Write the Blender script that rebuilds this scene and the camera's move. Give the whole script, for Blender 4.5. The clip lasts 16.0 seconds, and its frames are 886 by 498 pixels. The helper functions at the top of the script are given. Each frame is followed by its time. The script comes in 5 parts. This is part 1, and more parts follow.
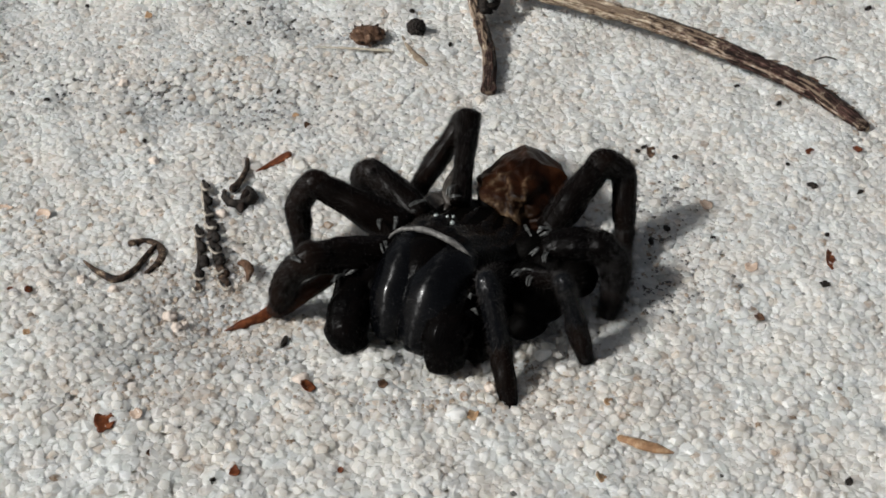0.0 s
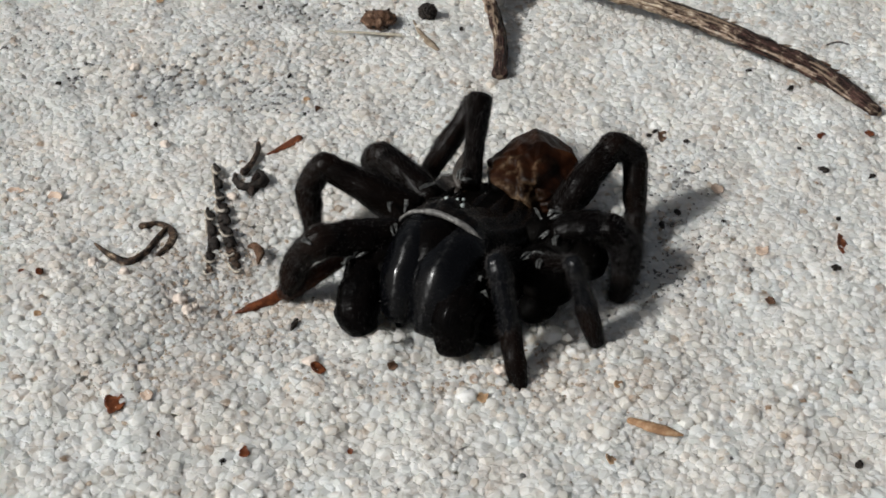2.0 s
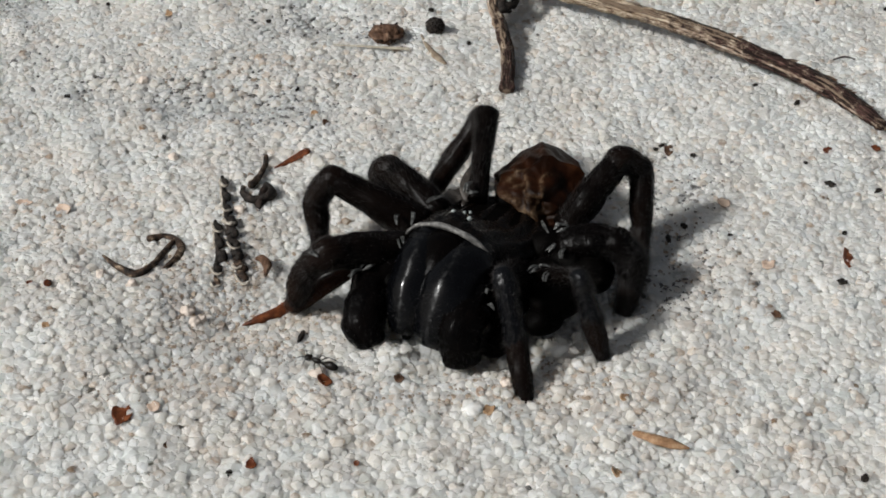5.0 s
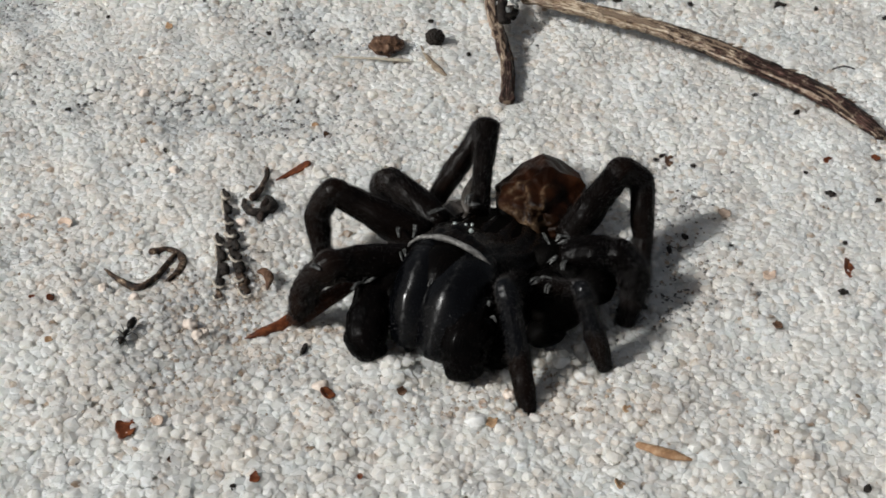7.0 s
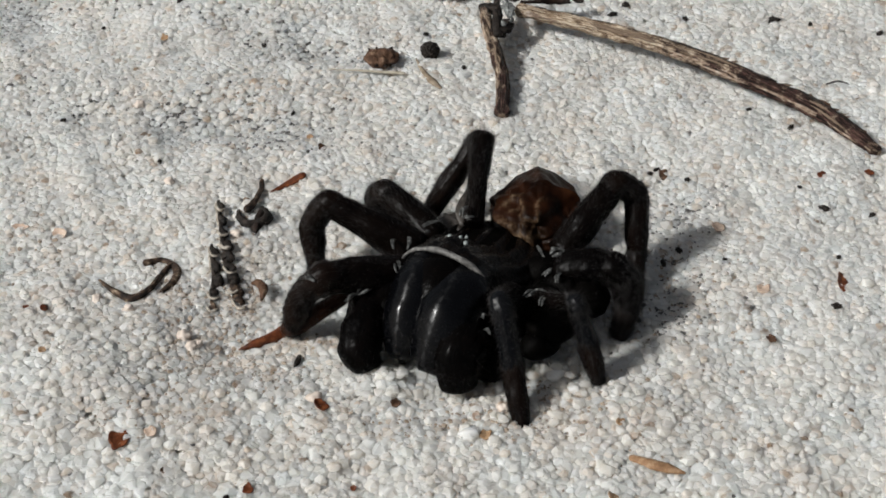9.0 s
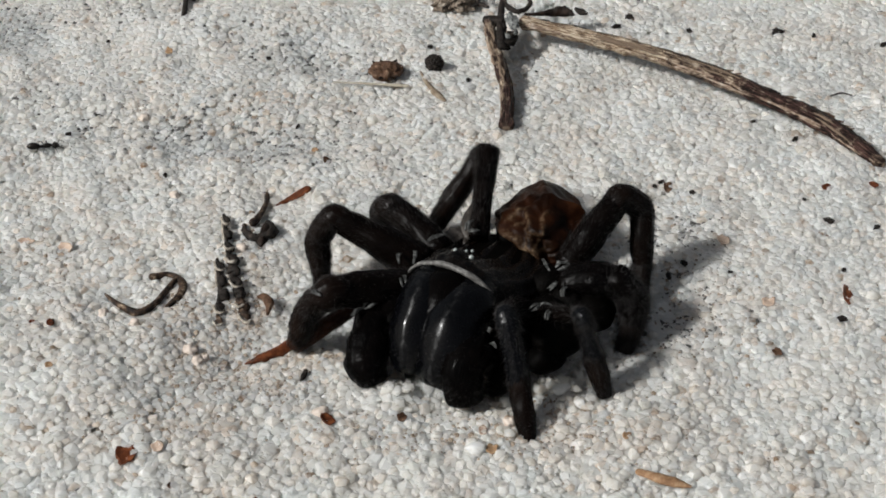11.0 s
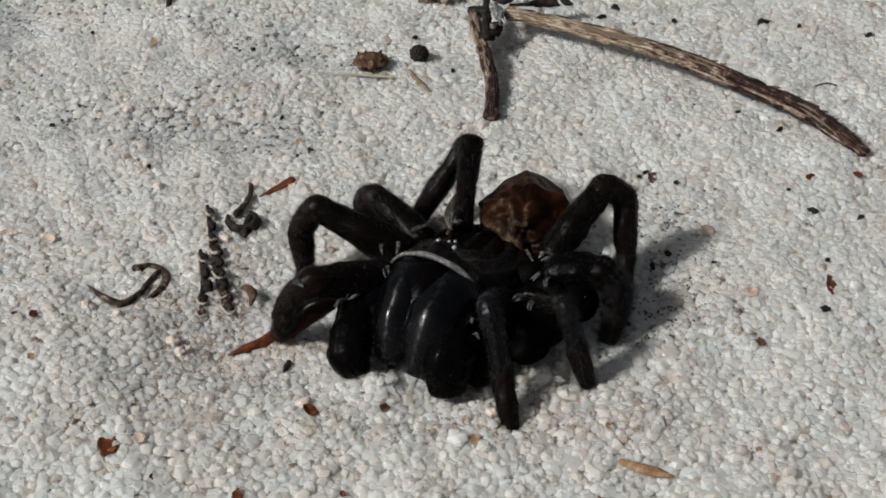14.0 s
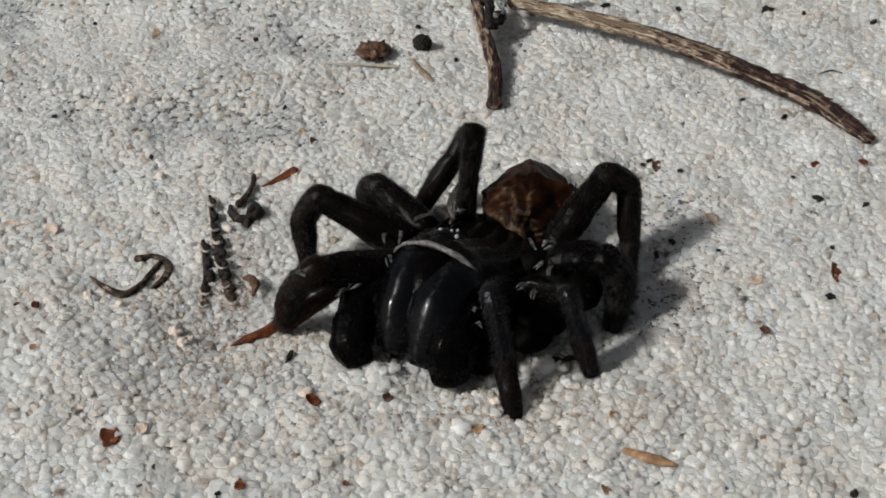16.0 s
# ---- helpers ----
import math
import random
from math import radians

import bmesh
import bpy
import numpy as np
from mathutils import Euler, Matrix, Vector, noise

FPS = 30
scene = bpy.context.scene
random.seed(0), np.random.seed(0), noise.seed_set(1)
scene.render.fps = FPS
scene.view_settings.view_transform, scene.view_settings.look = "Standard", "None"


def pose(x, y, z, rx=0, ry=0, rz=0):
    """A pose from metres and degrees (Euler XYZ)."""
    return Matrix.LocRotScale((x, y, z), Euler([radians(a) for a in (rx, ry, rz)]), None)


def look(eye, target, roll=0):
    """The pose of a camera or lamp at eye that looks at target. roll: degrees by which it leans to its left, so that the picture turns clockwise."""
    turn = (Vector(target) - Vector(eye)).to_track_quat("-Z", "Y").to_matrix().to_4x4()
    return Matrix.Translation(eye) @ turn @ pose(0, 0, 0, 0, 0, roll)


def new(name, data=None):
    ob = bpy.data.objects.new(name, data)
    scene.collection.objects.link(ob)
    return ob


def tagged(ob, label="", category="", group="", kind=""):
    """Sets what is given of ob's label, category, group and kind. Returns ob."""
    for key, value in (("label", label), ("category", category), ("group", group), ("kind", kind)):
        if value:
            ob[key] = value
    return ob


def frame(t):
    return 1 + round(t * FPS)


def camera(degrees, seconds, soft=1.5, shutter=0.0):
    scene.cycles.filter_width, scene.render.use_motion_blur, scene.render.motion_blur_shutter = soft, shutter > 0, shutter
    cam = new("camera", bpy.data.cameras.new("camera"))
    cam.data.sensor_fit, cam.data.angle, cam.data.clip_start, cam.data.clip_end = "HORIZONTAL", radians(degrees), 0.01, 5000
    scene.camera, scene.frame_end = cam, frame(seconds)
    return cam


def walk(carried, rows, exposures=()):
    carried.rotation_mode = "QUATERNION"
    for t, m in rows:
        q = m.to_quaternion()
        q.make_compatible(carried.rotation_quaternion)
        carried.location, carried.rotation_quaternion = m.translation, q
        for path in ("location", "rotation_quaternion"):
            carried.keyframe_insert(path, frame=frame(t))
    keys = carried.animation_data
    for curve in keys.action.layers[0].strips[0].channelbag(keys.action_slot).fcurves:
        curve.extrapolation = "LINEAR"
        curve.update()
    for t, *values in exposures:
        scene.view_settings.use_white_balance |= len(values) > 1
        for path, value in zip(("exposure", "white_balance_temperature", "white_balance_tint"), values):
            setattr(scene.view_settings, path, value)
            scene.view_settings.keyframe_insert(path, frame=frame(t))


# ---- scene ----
cam = camera(30.0, 16.0, soft=1.78)
PATH = [
    (0, (0.000000, -0.074332, 0.062372), (-0.000001, 0.000053, -0.000041), 0.000),
    (0.5, (0.000383, -0.074653, 0.061730), (0.000218, -0.000225, -0.000631), 0.152),
    (1, (0.000306, -0.074533, 0.062026), (-0.000112, -0.000192, -0.000438), -0.188),
    (1.5, (0.000344, -0.074660, 0.062064), (-0.000397, -0.000400, -0.000492), -0.372),
    (2, (0.000161, -0.074666, 0.061958), (-0.000612, -0.000572, -0.000794), -0.275),
    (2.5, (0.000206, -0.074714, 0.061977), (-0.000891, -0.000726, -0.000896), -0.515),
    (3, (0.000282, -0.074614, 0.062338), (-0.000889, -0.000334, -0.000189), -0.645),
    (3.5, (0.000128, -0.075178, 0.061629), (-0.000763, -0.000566, -0.000505), -0.020),
    (4, (0.000213, -0.075019, 0.061843), (-0.001011, -0.000393, -0.000268), -0.302),
    (6.5, (0.000030, -0.074901, 0.062177), (-0.001086, -0.000079, 0.000300), -0.416),
    (7, (-0.000065, -0.074832, 0.062430), (-0.001104, 0.000035, 0.000606), -0.530),
    (7.5, (0.000069, -0.074805, 0.062585), (-0.001022, 0.000133, 0.000847), -0.544),
    (8, (-0.000112, -0.075322, 0.061544), (-0.000816, -0.000167, 0.000065), 0.259),
    (8.5, (-0.000126, -0.075084, 0.062100), (-0.000731, 0.000223, 0.000806), 0.050),
    (11, (-0.000422, -0.074779, 0.062795), (-0.001095, 0.000852, 0.001902), -0.202),
    (11.5, (-0.000683, -0.074568, 0.063273), (-0.001207, 0.001116, 0.002446), -0.358),
    (12, (-0.000896, -0.074544, 0.063352), (-0.001258, 0.001310, 0.002733), -0.287),
    (12.5, (-0.000775, -0.074678, 0.063294), (-0.001253, 0.001251, 0.002771), -0.280),
    (13, (-0.000405, -0.074679, 0.063132), (-0.000988, 0.001026, 0.002331), -0.320),
    (13.5, (-0.000070, -0.074827, 0.062504), (-0.000506, 0.000726, 0.001513), -0.014),
    (14, (0.000189, -0.074760, 0.062642), (-0.000131, 0.000594, 0.001405), -0.136),
    (14.5, (0.000293, -0.074814, 0.062845), (-0.000173, 0.000404, 0.001442), -0.292),
    (15, (0.000343, -0.074804, 0.062558), (-0.000148, 0.000309, 0.001026), -0.363),
    (15.5, (0.000608, -0.075021, 0.062052), (-0.000120, 0.000128, 0.000566), -0.171),
    (16, (0.000549, -0.074657, 0.062278), (-0.000309, 0.000436, 0.000724), -0.653),
]
walk(cam, [(t, look(eye, target, roll)) for t, eye, target, roll in PATH], exposures=[(0, 0.16), (2, 0.16), (3.5, 0.12), (6.5, 0.15), (9, 0.16), (11, 0.12), (12.5, 0.07), (13.5, -0.01), (14.5, -0.10), (15, -0.14), (15.5, -0.11), (16, -0.04)])

# ---- light: a bright overcast sky with a broad soft sun from one side ----
SUN_ELEVATION, SUN_FROM = 40.5, (-0.94, -0.34)
world = bpy.data.worlds.new("overcast_sky")
scene.world = world
world.use_nodes = True
wn = world.node_tree.nodes
sky = wn.new("ShaderNodeTexSky")
sky.sky_type, sky.sun_disc = "NISHITA", False
sky.sun_elevation = radians(SUN_ELEVATION)
sky.sun_rotation = math.atan2(SUN_FROM[0], SUN_FROM[1])
sky.air_density, sky.dust_density, sky.ozone_density = 1.0, 4.0, 1.0
wn["Background"].inputs["Strength"].default_value = 0.054
cloud = wn.new("ShaderNodeHueSaturation")
cloud.inputs["Saturation"].default_value = 0.35
world.node_tree.links.new(sky.outputs["Color"], cloud.inputs["Color"])
world.node_tree.links.new(cloud.outputs["Color"], wn["Background"].inputs["Color"])
sun = new("sun", bpy.data.lights.new("sun", "SUN"))
sun.data.energy, sun.data.angle, sun.data.color = 3.85, radians(7.5), (0.985, 0.985, 0.97)
flat = math.cos(radians(SUN_ELEVATION))
sun.matrix_basis = look((SUN_FROM[0] * flat, SUN_FROM[1] * flat, math.sin(radians(SUN_ELEVATION))), (0, 0, 0))

MM = 0.001


# ---- materials ----
class Nodes:
    """Short hand for building one node material."""

    def __init__(self, name, rough=0.5, **inputs):
        self.mat = bpy.data.materials.new(name)
        self.mat.use_nodes = True
        self.tree = self.mat.node_tree
        self.bsdf = self.tree.nodes["Principled BSDF"]
        self.bsdf.inputs["Roughness"].default_value = rough
        for key, value in inputs.items():
            self.bsdf.inputs[key.replace("_", " ")].default_value = value

    def add(self, kind, **props):
        node = self.tree.nodes.new(kind)
        for key, value in props.items():
            if key in node.inputs:
                node.inputs[key].default_value = value
        return node

    def link(self, a, b):
        self.tree.links.new(a, b)

    def coords(self, stretch=(1, 1, 1)):
        """Object coordinates in millimetres."""
        tex = self.add("ShaderNodeTexCoord")
        mapping = self.add("ShaderNodeMapping")
        mapping.inputs["Scale"].default_value = [1000 * v for v in stretch]
        self.link(tex.outputs["Object"], mapping.inputs["Vector"])
        return mapping.outputs["Vector"]

    def noise(self, vector, scale, detail=4.0, rough=0.55):
        node = self.add("ShaderNodeTexNoise", Scale=scale, Detail=detail, Roughness=rough)
        self.link(vector, node.inputs["Vector"])
        return node.outputs["Fac"]

    def ramp(self, fac, stops):
        node = self.add("ShaderNodeValToRGB")
        el = node.color_ramp.elements
        while len(el) < len(stops):
            el.new(0.5)
        for e, (pos, col) in zip(el, stops):
            e.position, e.color = pos, (*col, 1)
        self.link(fac, node.inputs["Fac"])
        return node.outputs["Color"]

    def mix(self, fac, a, b, blend="MIX"):
        node = self.add("ShaderNodeMix")
        node.data_type, node.blend_type = "RGBA", blend
        for socket, value in ((node.inputs[0], fac), (node.inputs[6], a), (node.inputs[7], b)):
            if isinstance(value, bpy.types.NodeSocket):
                self.link(value, socket)
            else:
                socket.default_value = value if isinstance(value, float) else (*value, 1)
        return node.outputs[2]

    def span(self, fac, low, high):
        node = self.add("ShaderNodeMapRange")
        self.link(fac, node.inputs["Value"])
        node.inputs["From Min"].default_value, node.inputs["From Max"].default_value = 0.3, 0.7
        node.inputs["To Min"].default_value, node.inputs["To Max"].default_value = low, high
        return node.outputs["Result"]

    def bump(self, fac, strength, distance):
        node = self.add("ShaderNodeBump", Strength=strength, Distance=distance * MM)
        self.link(fac, node.inputs["Height"])
        self.link(node.outputs["Normal"], self.bsdf.inputs["Normal"])

    def colour(self, socket):
        self.link(socket, self.bsdf.inputs["Base Color"])

    def gloss(self, socket):
        self.link(socket, self.bsdf.inputs["Roughness"])


def sand_material(name="quartz_sand", stain=(1.0, 1.0, 1.0)):
    n = Nodes(name, 0.42)
    n.bsdf.inputs["IOR"].default_value = 1.5
    n.bsdf.inputs["Specular IOR Level"].default_value = 0.3
    geo = n.add("ShaderNodeNewGeometry")
    own = n.ramp(geo.outputs["Random Per Island"], [
        (0.0, (0.34, 0.24, 0.16)), (0.004, (0.64, 0.53, 0.43)), (0.018, (0.84, 0.78, 0.71)), (0.08, (0.93, 0.90, 0.865)), (0.24, (0.955, 0.95, 0.93)),
        (0.40, (0.965, 0.97, 0.955)), (0.50, (0.91, 0.925, 0.905)), (0.60, (0.96, 0.965, 0.955)), (0.72, (0.975, 0.98, 0.975)), (0.82, (0.93, 0.945, 0.945)),
        (0.92, (0.96, 0.945, 0.92)), (0.97, (0.88, 0.875, 0.85)), (1.0, (0.78, 0.77, 0.74))])
    at = n.coords()
    patches = n.noise(at, 0.20, 4.0)
    tinted = n.mix(n.span(patches, -0.15, 0.40), own, (0.96, 0.885, 0.815), "MULTIPLY")
    tinted = n.mix(n.span(n.noise(at, 0.33, 2.0), -0.1, 0.18), tinted, (0.86, 0.87, 0.86), "MULTIPLY")
    # veins and clouds inside the grains
    cloud = n.noise(at, 2.6, 4.0, 0.6)
    milky = n.mix(n.span(cloud, -0.25, 0.75), tinted, (0.97, 0.97, 0.955))
    vein = n.ramp(n.noise(at, 1.9, 3.0, 0.7), [(0.30, (0.87, 0.85, 0.82)), (0.44, (1.0, 1.0, 1.0))])
    milky = n.mix(0.8, milky, vein, "MULTIPLY")
    milky = n.mix(1.0, milky, stain, "MULTIPLY")
    n.colour(milky)
    n.gloss(n.span(n.noise(at, 5.0, 2.0), 0.20, 0.46))
    n.bump(n.noise(at, 4.5, 3.0), 0.35, 0.06)
    # milky quartz: light spreads inside the grains
    n.bsdf.inputs["Subsurface Weight"].default_value = 0.85
    n.bsdf.inputs["Subsurface Radius"].default_value = (1.0, 0.94, 0.88)
    n.bsdf.inputs["Subsurface Scale"].default_value = 0.6 * MM
    glow = n.add("ShaderNodeBsdfTranslucent")
    n.link(milky, glow.inputs["Color"])
    both = n.add("ShaderNodeMixShader", Fac=0.60)
    n.link(n.bsdf.outputs[0], both.inputs[1])
    n.link(glow.outputs[0], both.inputs[2])
    n.link(both.outputs[0], n.tree.nodes["Material Output"].inputs["Surface"])
    return n.mat


def ground_material():
    n = Nodes("packed_sand", 0.8)
    at = n.coords()
    cells = n.add("ShaderNodeTexVoronoi", Scale=2.0)
    n.link(at, cells.inputs["Vector"])
    grain = n.ramp(cells.outputs["Color"], [(0.0, (0.62, 0.57, 0.50)), (0.5, (0.78, 0.75, 0.70)), (1.0, (0.84, 0.82, 0.79))])
    broad = n.noise(at, 0.02, 5.0)
    n.colour(n.mix(n.span(broad, 0.0, 0.4), grain, (0.86, 0.80, 0.72), "MULTIPLY"))
    n.bump(cells.outputs["Distance"], 0.8, 0.2)
    return n.mat


def shell_material(name, dark, light, rough, grain=3.0, relief=0.05, stretch=(1, 1, 1), lean=0.5, shine=0.2, streak=0.0):
    """Chitin: dark, with dull and glossy patches and fine pitting."""
    n = Nodes(name, rough)
    at = n.coords(stretch)
    n.bsdf.inputs["Specular IOR Level"].default_value = shine
    if streak:
        tangent = n.add("ShaderNodeTangent")
        tangent.direction_type = "UV_MAP"
        n.link(tangent.outputs["Tangent"], n.bsdf.inputs["Tangent"])
        n.bsdf.inputs["Anisotropic"].default_value = streak
        n.bsdf.inputs["Anisotropic Rotation"].default_value = 0.0
    wear = n.noise(at, grain * 0.4, 5.0)
    n.colour(n.ramp(wear, [(0.35, dark), (lean + 0.15, tuple(0.5 * (a + b) for a, b in zip(dark, light))), (0.9, light)]))
    n.gloss(n.span(n.noise(at, grain * 1.3, 4.0), rough - 0.1, rough + 0.15))
    n.bump(n.noise(at, grain * 2.2, 5.0), 0.5, relief)
    return n.mat


def limb_material(name, dark, light, rough, shine):
    """Leg chitin under a nap of short hair: fine streaks along the limb, dull and glossy by turns."""
    n = Nodes(name, rough)
    n.bsdf.inputs["Specular IOR Level"].default_value = shine
    uv = n.add("ShaderNodeTexCoord").outputs["UV"]
    streaks = []
    for scale in ((0.16, 1.3, 1.0), (1.3, 11.0, 1.0)):
        mapping = n.add("ShaderNodeMapping")
        mapping.inputs["Scale"].default_value = scale
        n.link(uv, mapping.inputs["Vector"])
        streaks.append(n.noise(mapping.outputs["Vector"], 1.0, 4.0, 0.6))
    broad, fine = streaks
    patch = n.noise(n.coords(), 0.75, 3.0)
    both = n.mix(0.45, broad, patch)
    half = tuple(0.5 * (a + b) for a, b in zip(dark, light))
    tone = n.ramp(both, [(0.38, dark), (0.52, half), (0.66, light)])
    hairs = n.ramp(fine, [(0.60, (0.0, 0.0, 0.0)), (0.74, (1.0, 1.0, 1.0))])
    n.colour(n.mix(hairs, tone, tuple(1.8 * c for c in light)))
    n.gloss(n.span(fine, rough + 0.10, rough - 0.10))
    n.bump(n.mix(0.45, fine, n.noise(n.coords(), 5.0, 4.0)), 0.7, 0.07)
    return n.mat


def belly_material():
    """Shrunken brown skin, tan along its raised folds, which the mesh keeps as an attribute."""
    n = Nodes("abdomen_skin", 0.42)
    n.bsdf.inputs["Specular IOR Level"].default_value = 0.05
    at = n.coords()
    blotch = n.noise(at, 0.55, 5.0)
    skin = n.ramp(blotch, [(0.34, (0.0035, 0.0013, 0.0006)), (0.52, (0.015, 0.0048, 0.0018)), (0.70, (0.036, 0.0130, 0.0048))])
    fold = n.add("ShaderNodeAttribute")
    fold.attribute_name = "fold"
    crumple = n.noise(at, 3.4, 5.0, 0.65)
    tan = n.ramp(crumple, [(0.36, (0.014, 0.0072, 0.004)), (0.50, (0.060, 0.036, 0.020)), (0.66, (0.16, 0.112, 0.070))])
    n.colour(n.mix(fold.outputs["Fac"], skin, tan))
    n.gloss(n.span(blotch, 0.34, 0.52))
    n.bump(n.mix(0.5, crumple, n.noise(at, 1.4, 4.0)), 0.6, 0.14)
    return n.mat


def plain_material(name, colours, rough=0.6, grain=2.0, relief=0.06, stretch=(1, 1, 1)):
    """Dry plant matter: a ramp of colours over grain, which the stretch draws out into fibres."""
    n = Nodes(name, rough)
    at = n.coords(stretch)
    n.bsdf.inputs["Specular IOR Level"].default_value = 0.2
    fac = n.noise(at, grain, 6.0, 0.65)
    count = len(colours)
    n.colour(n.ramp(fac, [(0.28 + 0.44 * i / max(1, count - 1), c) for i, c in enumerate(colours)]))
    n.bump(n.noise(at, grain * 2.5, 5.0), 0.7, relief)
    return n.mat


def bark_material(name, near, far):
    """Weathered bark in long fibres along the stick's own length, kept in its UV map."""
    n = Nodes(name, 0.8)
    n.bsdf.inputs["Specular IOR Level"].default_value = 0.2
    uv = n.add("ShaderNodeTexCoord").outputs["UV"]
    lines = []
    for scale, detail in (((0.55, 6.0, 1.0), 8.0), ((2.2, 19.0, 1.0), 5.0)):
        mapping = n.add("ShaderNodeMapping")
        mapping.inputs["Scale"].default_value = scale
        n.link(uv, mapping.inputs["Vector"])
        lines.append(n.noise(mapping.outputs["Vector"], 1.0, detail, 0.7))
    fibres = n.mix(0.38, lines[0], lines[1])
    blotch = n.noise(uv, 1.1, 8.0, 0.75)
    dark = n.ramp(fibres, [(0.42, (0.003, 0.002, 0.0016)), (0.48, (0.014, 0.007, 0.005)), (0.54, (0.062, 0.030, 0.024)), (0.60, (0.15, 0.082, 0.064)), (0.68, (0.40, 0.30, 0.235))])
    pale = n.ramp(fibres, [(0.38, (0.004, 0.003, 0.002)), (0.43, (0.045, 0.023, 0.014)), (0.48, (0.24, 0.16, 0.10)), (0.54, (0.60, 0.50, 0.375)), (0.64, (0.78, 0.71, 0.59))])
    along = n.add("ShaderNodeSeparateXYZ")
    n.link(uv, along.inputs[0])
    fade = n.add("ShaderNodeMapRange")
    n.link(along.outputs[0], fade.inputs["Value"])
    for key, value in (("From Min", 2.0), ("From Max", 19.0), ("To Min", near), ("To Max", far)):
        fade.inputs[key].default_value = value
    share = n.add("ShaderNodeMath")
    share.operation, share.use_clamp = "ADD", True
    n.link(n.span(blotch, -0.9, 1.3), share.inputs[0])
    n.link(fade.outputs["Result"], share.inputs[1])
    n.colour(n.mix(share.outputs[0], dark, pale))
    n.bump(fibres, 1.0, 0.4)
    return n.mat


SAND, GROUND = sand_material(), ground_material()
DUSTY_SHADED_SAND, STAINED_SAND = sand_material("dusty_shaded_quartz", (0.85, 0.855, 0.855)), sand_material("stained_quartz", (0.975, 0.925, 0.875))
LOOSE_SAND = sand_material("loose_quartz", (0.925, 0.91, 0.885))
BARK, OLD_BARK = bark_material("weathered_bark", 1.4, -0.40), bark_material("dark_bark", 0.15, -0.7)
PALE_BARK = plain_material("pale_bark", [(0.05, 0.03, 0.02), (0.26, 0.19, 0.14), (0.50, 0.44, 0.37)], 0.8, 2.0, 0.2)
LEG = limb_material("leg_chitin", (0.0018, 0.0013, 0.0011), (0.0075, 0.0040, 0.0027), 0.24, 0.055)
FEMUR = limb_material("femur_chitin", (0.0011, 0.0008, 0.0007), (0.0034, 0.0022, 0.0017), 0.24, 0.035)
PALP = limb_material("palp_chitin", (0.0008, 0.0007, 0.0007), (0.0020, 0.0014, 0.0012), 0.22, 0.035)
TARSUS = limb_material("tarsus_chitin", (0.010, 0.0045, 0.0028), (0.050, 0.020, 0.011), 0.26, 0.08)
# black chitin whose bluish tint paints in the sheen on the front legs
SHANK = limb_material("blue_sheen_chitin", (0.0010, 0.0012, 0.0016), (0.0032, 0.0036, 0.0046), 0.20, 0.13)
FANG = shell_material("jaw_chitin", (0.0009, 0.0010, 0.0013), (0.0020, 0.0021, 0.0027), 0.21, 2.0, 0.008, shine=0.15, streak=0.93)
SHIELD = shell_material("carapace_chitin", (0.0006, 0.0005, 0.0005), (0.0075, 0.0046, 0.0028), 0.22, 4.5, 0.08, shine=0.16)
BELLY = belly_material()
CREASE = plain_material("crease_skin", [(0.006, 0.005, 0.0045), (0.018, 0.015, 0.014), (0.045, 0.04, 0.036)], 0.45, 3.0)
RIM = plain_material("pale_membrane", [(0.03, 0.028, 0.026), (0.10, 0.097, 0.092), (0.27, 0.265, 0.25)], 0.4, 3.0)
SKIN = plain_material("membrane_and_glint", [(0.008, 0.008, 0.008), (0.045, 0.046, 0.044), (0.22, 0.225, 0.215)], 0.3, 4.5)
THIN_SKIN = plain_material("thin_dark_skin", [(0.012, 0.010, 0.009), (0.035, 0.030, 0.026), (0.08, 0.07, 0.06)], 0.45, 2.0)
# pale base colour carries the highlight of the dark glossy eyes
EYE = Nodes("eye_lens_glint", 0.12, Base_Color=(0.22, 0.245, 0.235, 1), Specular_IOR_Level=0.8).mat
PIT = shell_material("hip_chitin", (0.0006, 0.0005, 0.0004), (0.002, 0.0014, 0.001), 0.5, 4.0, 0.1, shine=0.03)
HAIR = Nodes("dark_bristle", 0.4, Base_Color=(0.007, 0.0055, 0.005, 1), Specular_IOR_Level=0.36).mat
ANT = shell_material("ant_chitin", (0.004, 0.0035, 0.003), (0.018, 0.012, 0.008), 0.3, 8.0, 0.01)
RUST = plain_material("rust_leaf", [(0.022, 0.007, 0.003), (0.10, 0.028, 0.010), (0.24, 0.085, 0.034)], 0.45, 2.2)
TAN = plain_material("tan_leaf", [(0.16, 0.085, 0.042), (0.34, 0.215, 0.12), (0.52, 0.40, 0.27)], 0.6, 2.5)
HUSK = plain_material("brown_husk", [(0.006, 0.004, 0.003), (0.06, 0.03, 0.016), (0.11, 0.06, 0.036), (0.44, 0.32, 0.22)], 0.6, 1.5, 0.3)
CHAR = plain_material("charred_stem", [(0.004, 0.003, 0.002), (0.012, 0.008, 0.006), (0.07, 0.042, 0.026), (0.40, 0.32, 0.23)], 0.6, 2.3, 0.2)
SCORCHED = plain_material("scorched_husk", [(0.003, 0.002, 0.0015), (0.009, 0.005, 0.003), (0.03, 0.014, 0.008)], 0.6, 2.0, 0.15)
DARK = plain_material("dark_seed", [(0.003, 0.0025, 0.002), (0.012, 0.009, 0.007), (0.06, 0.046, 0.037)], 0.6, 3.0, 0.15)
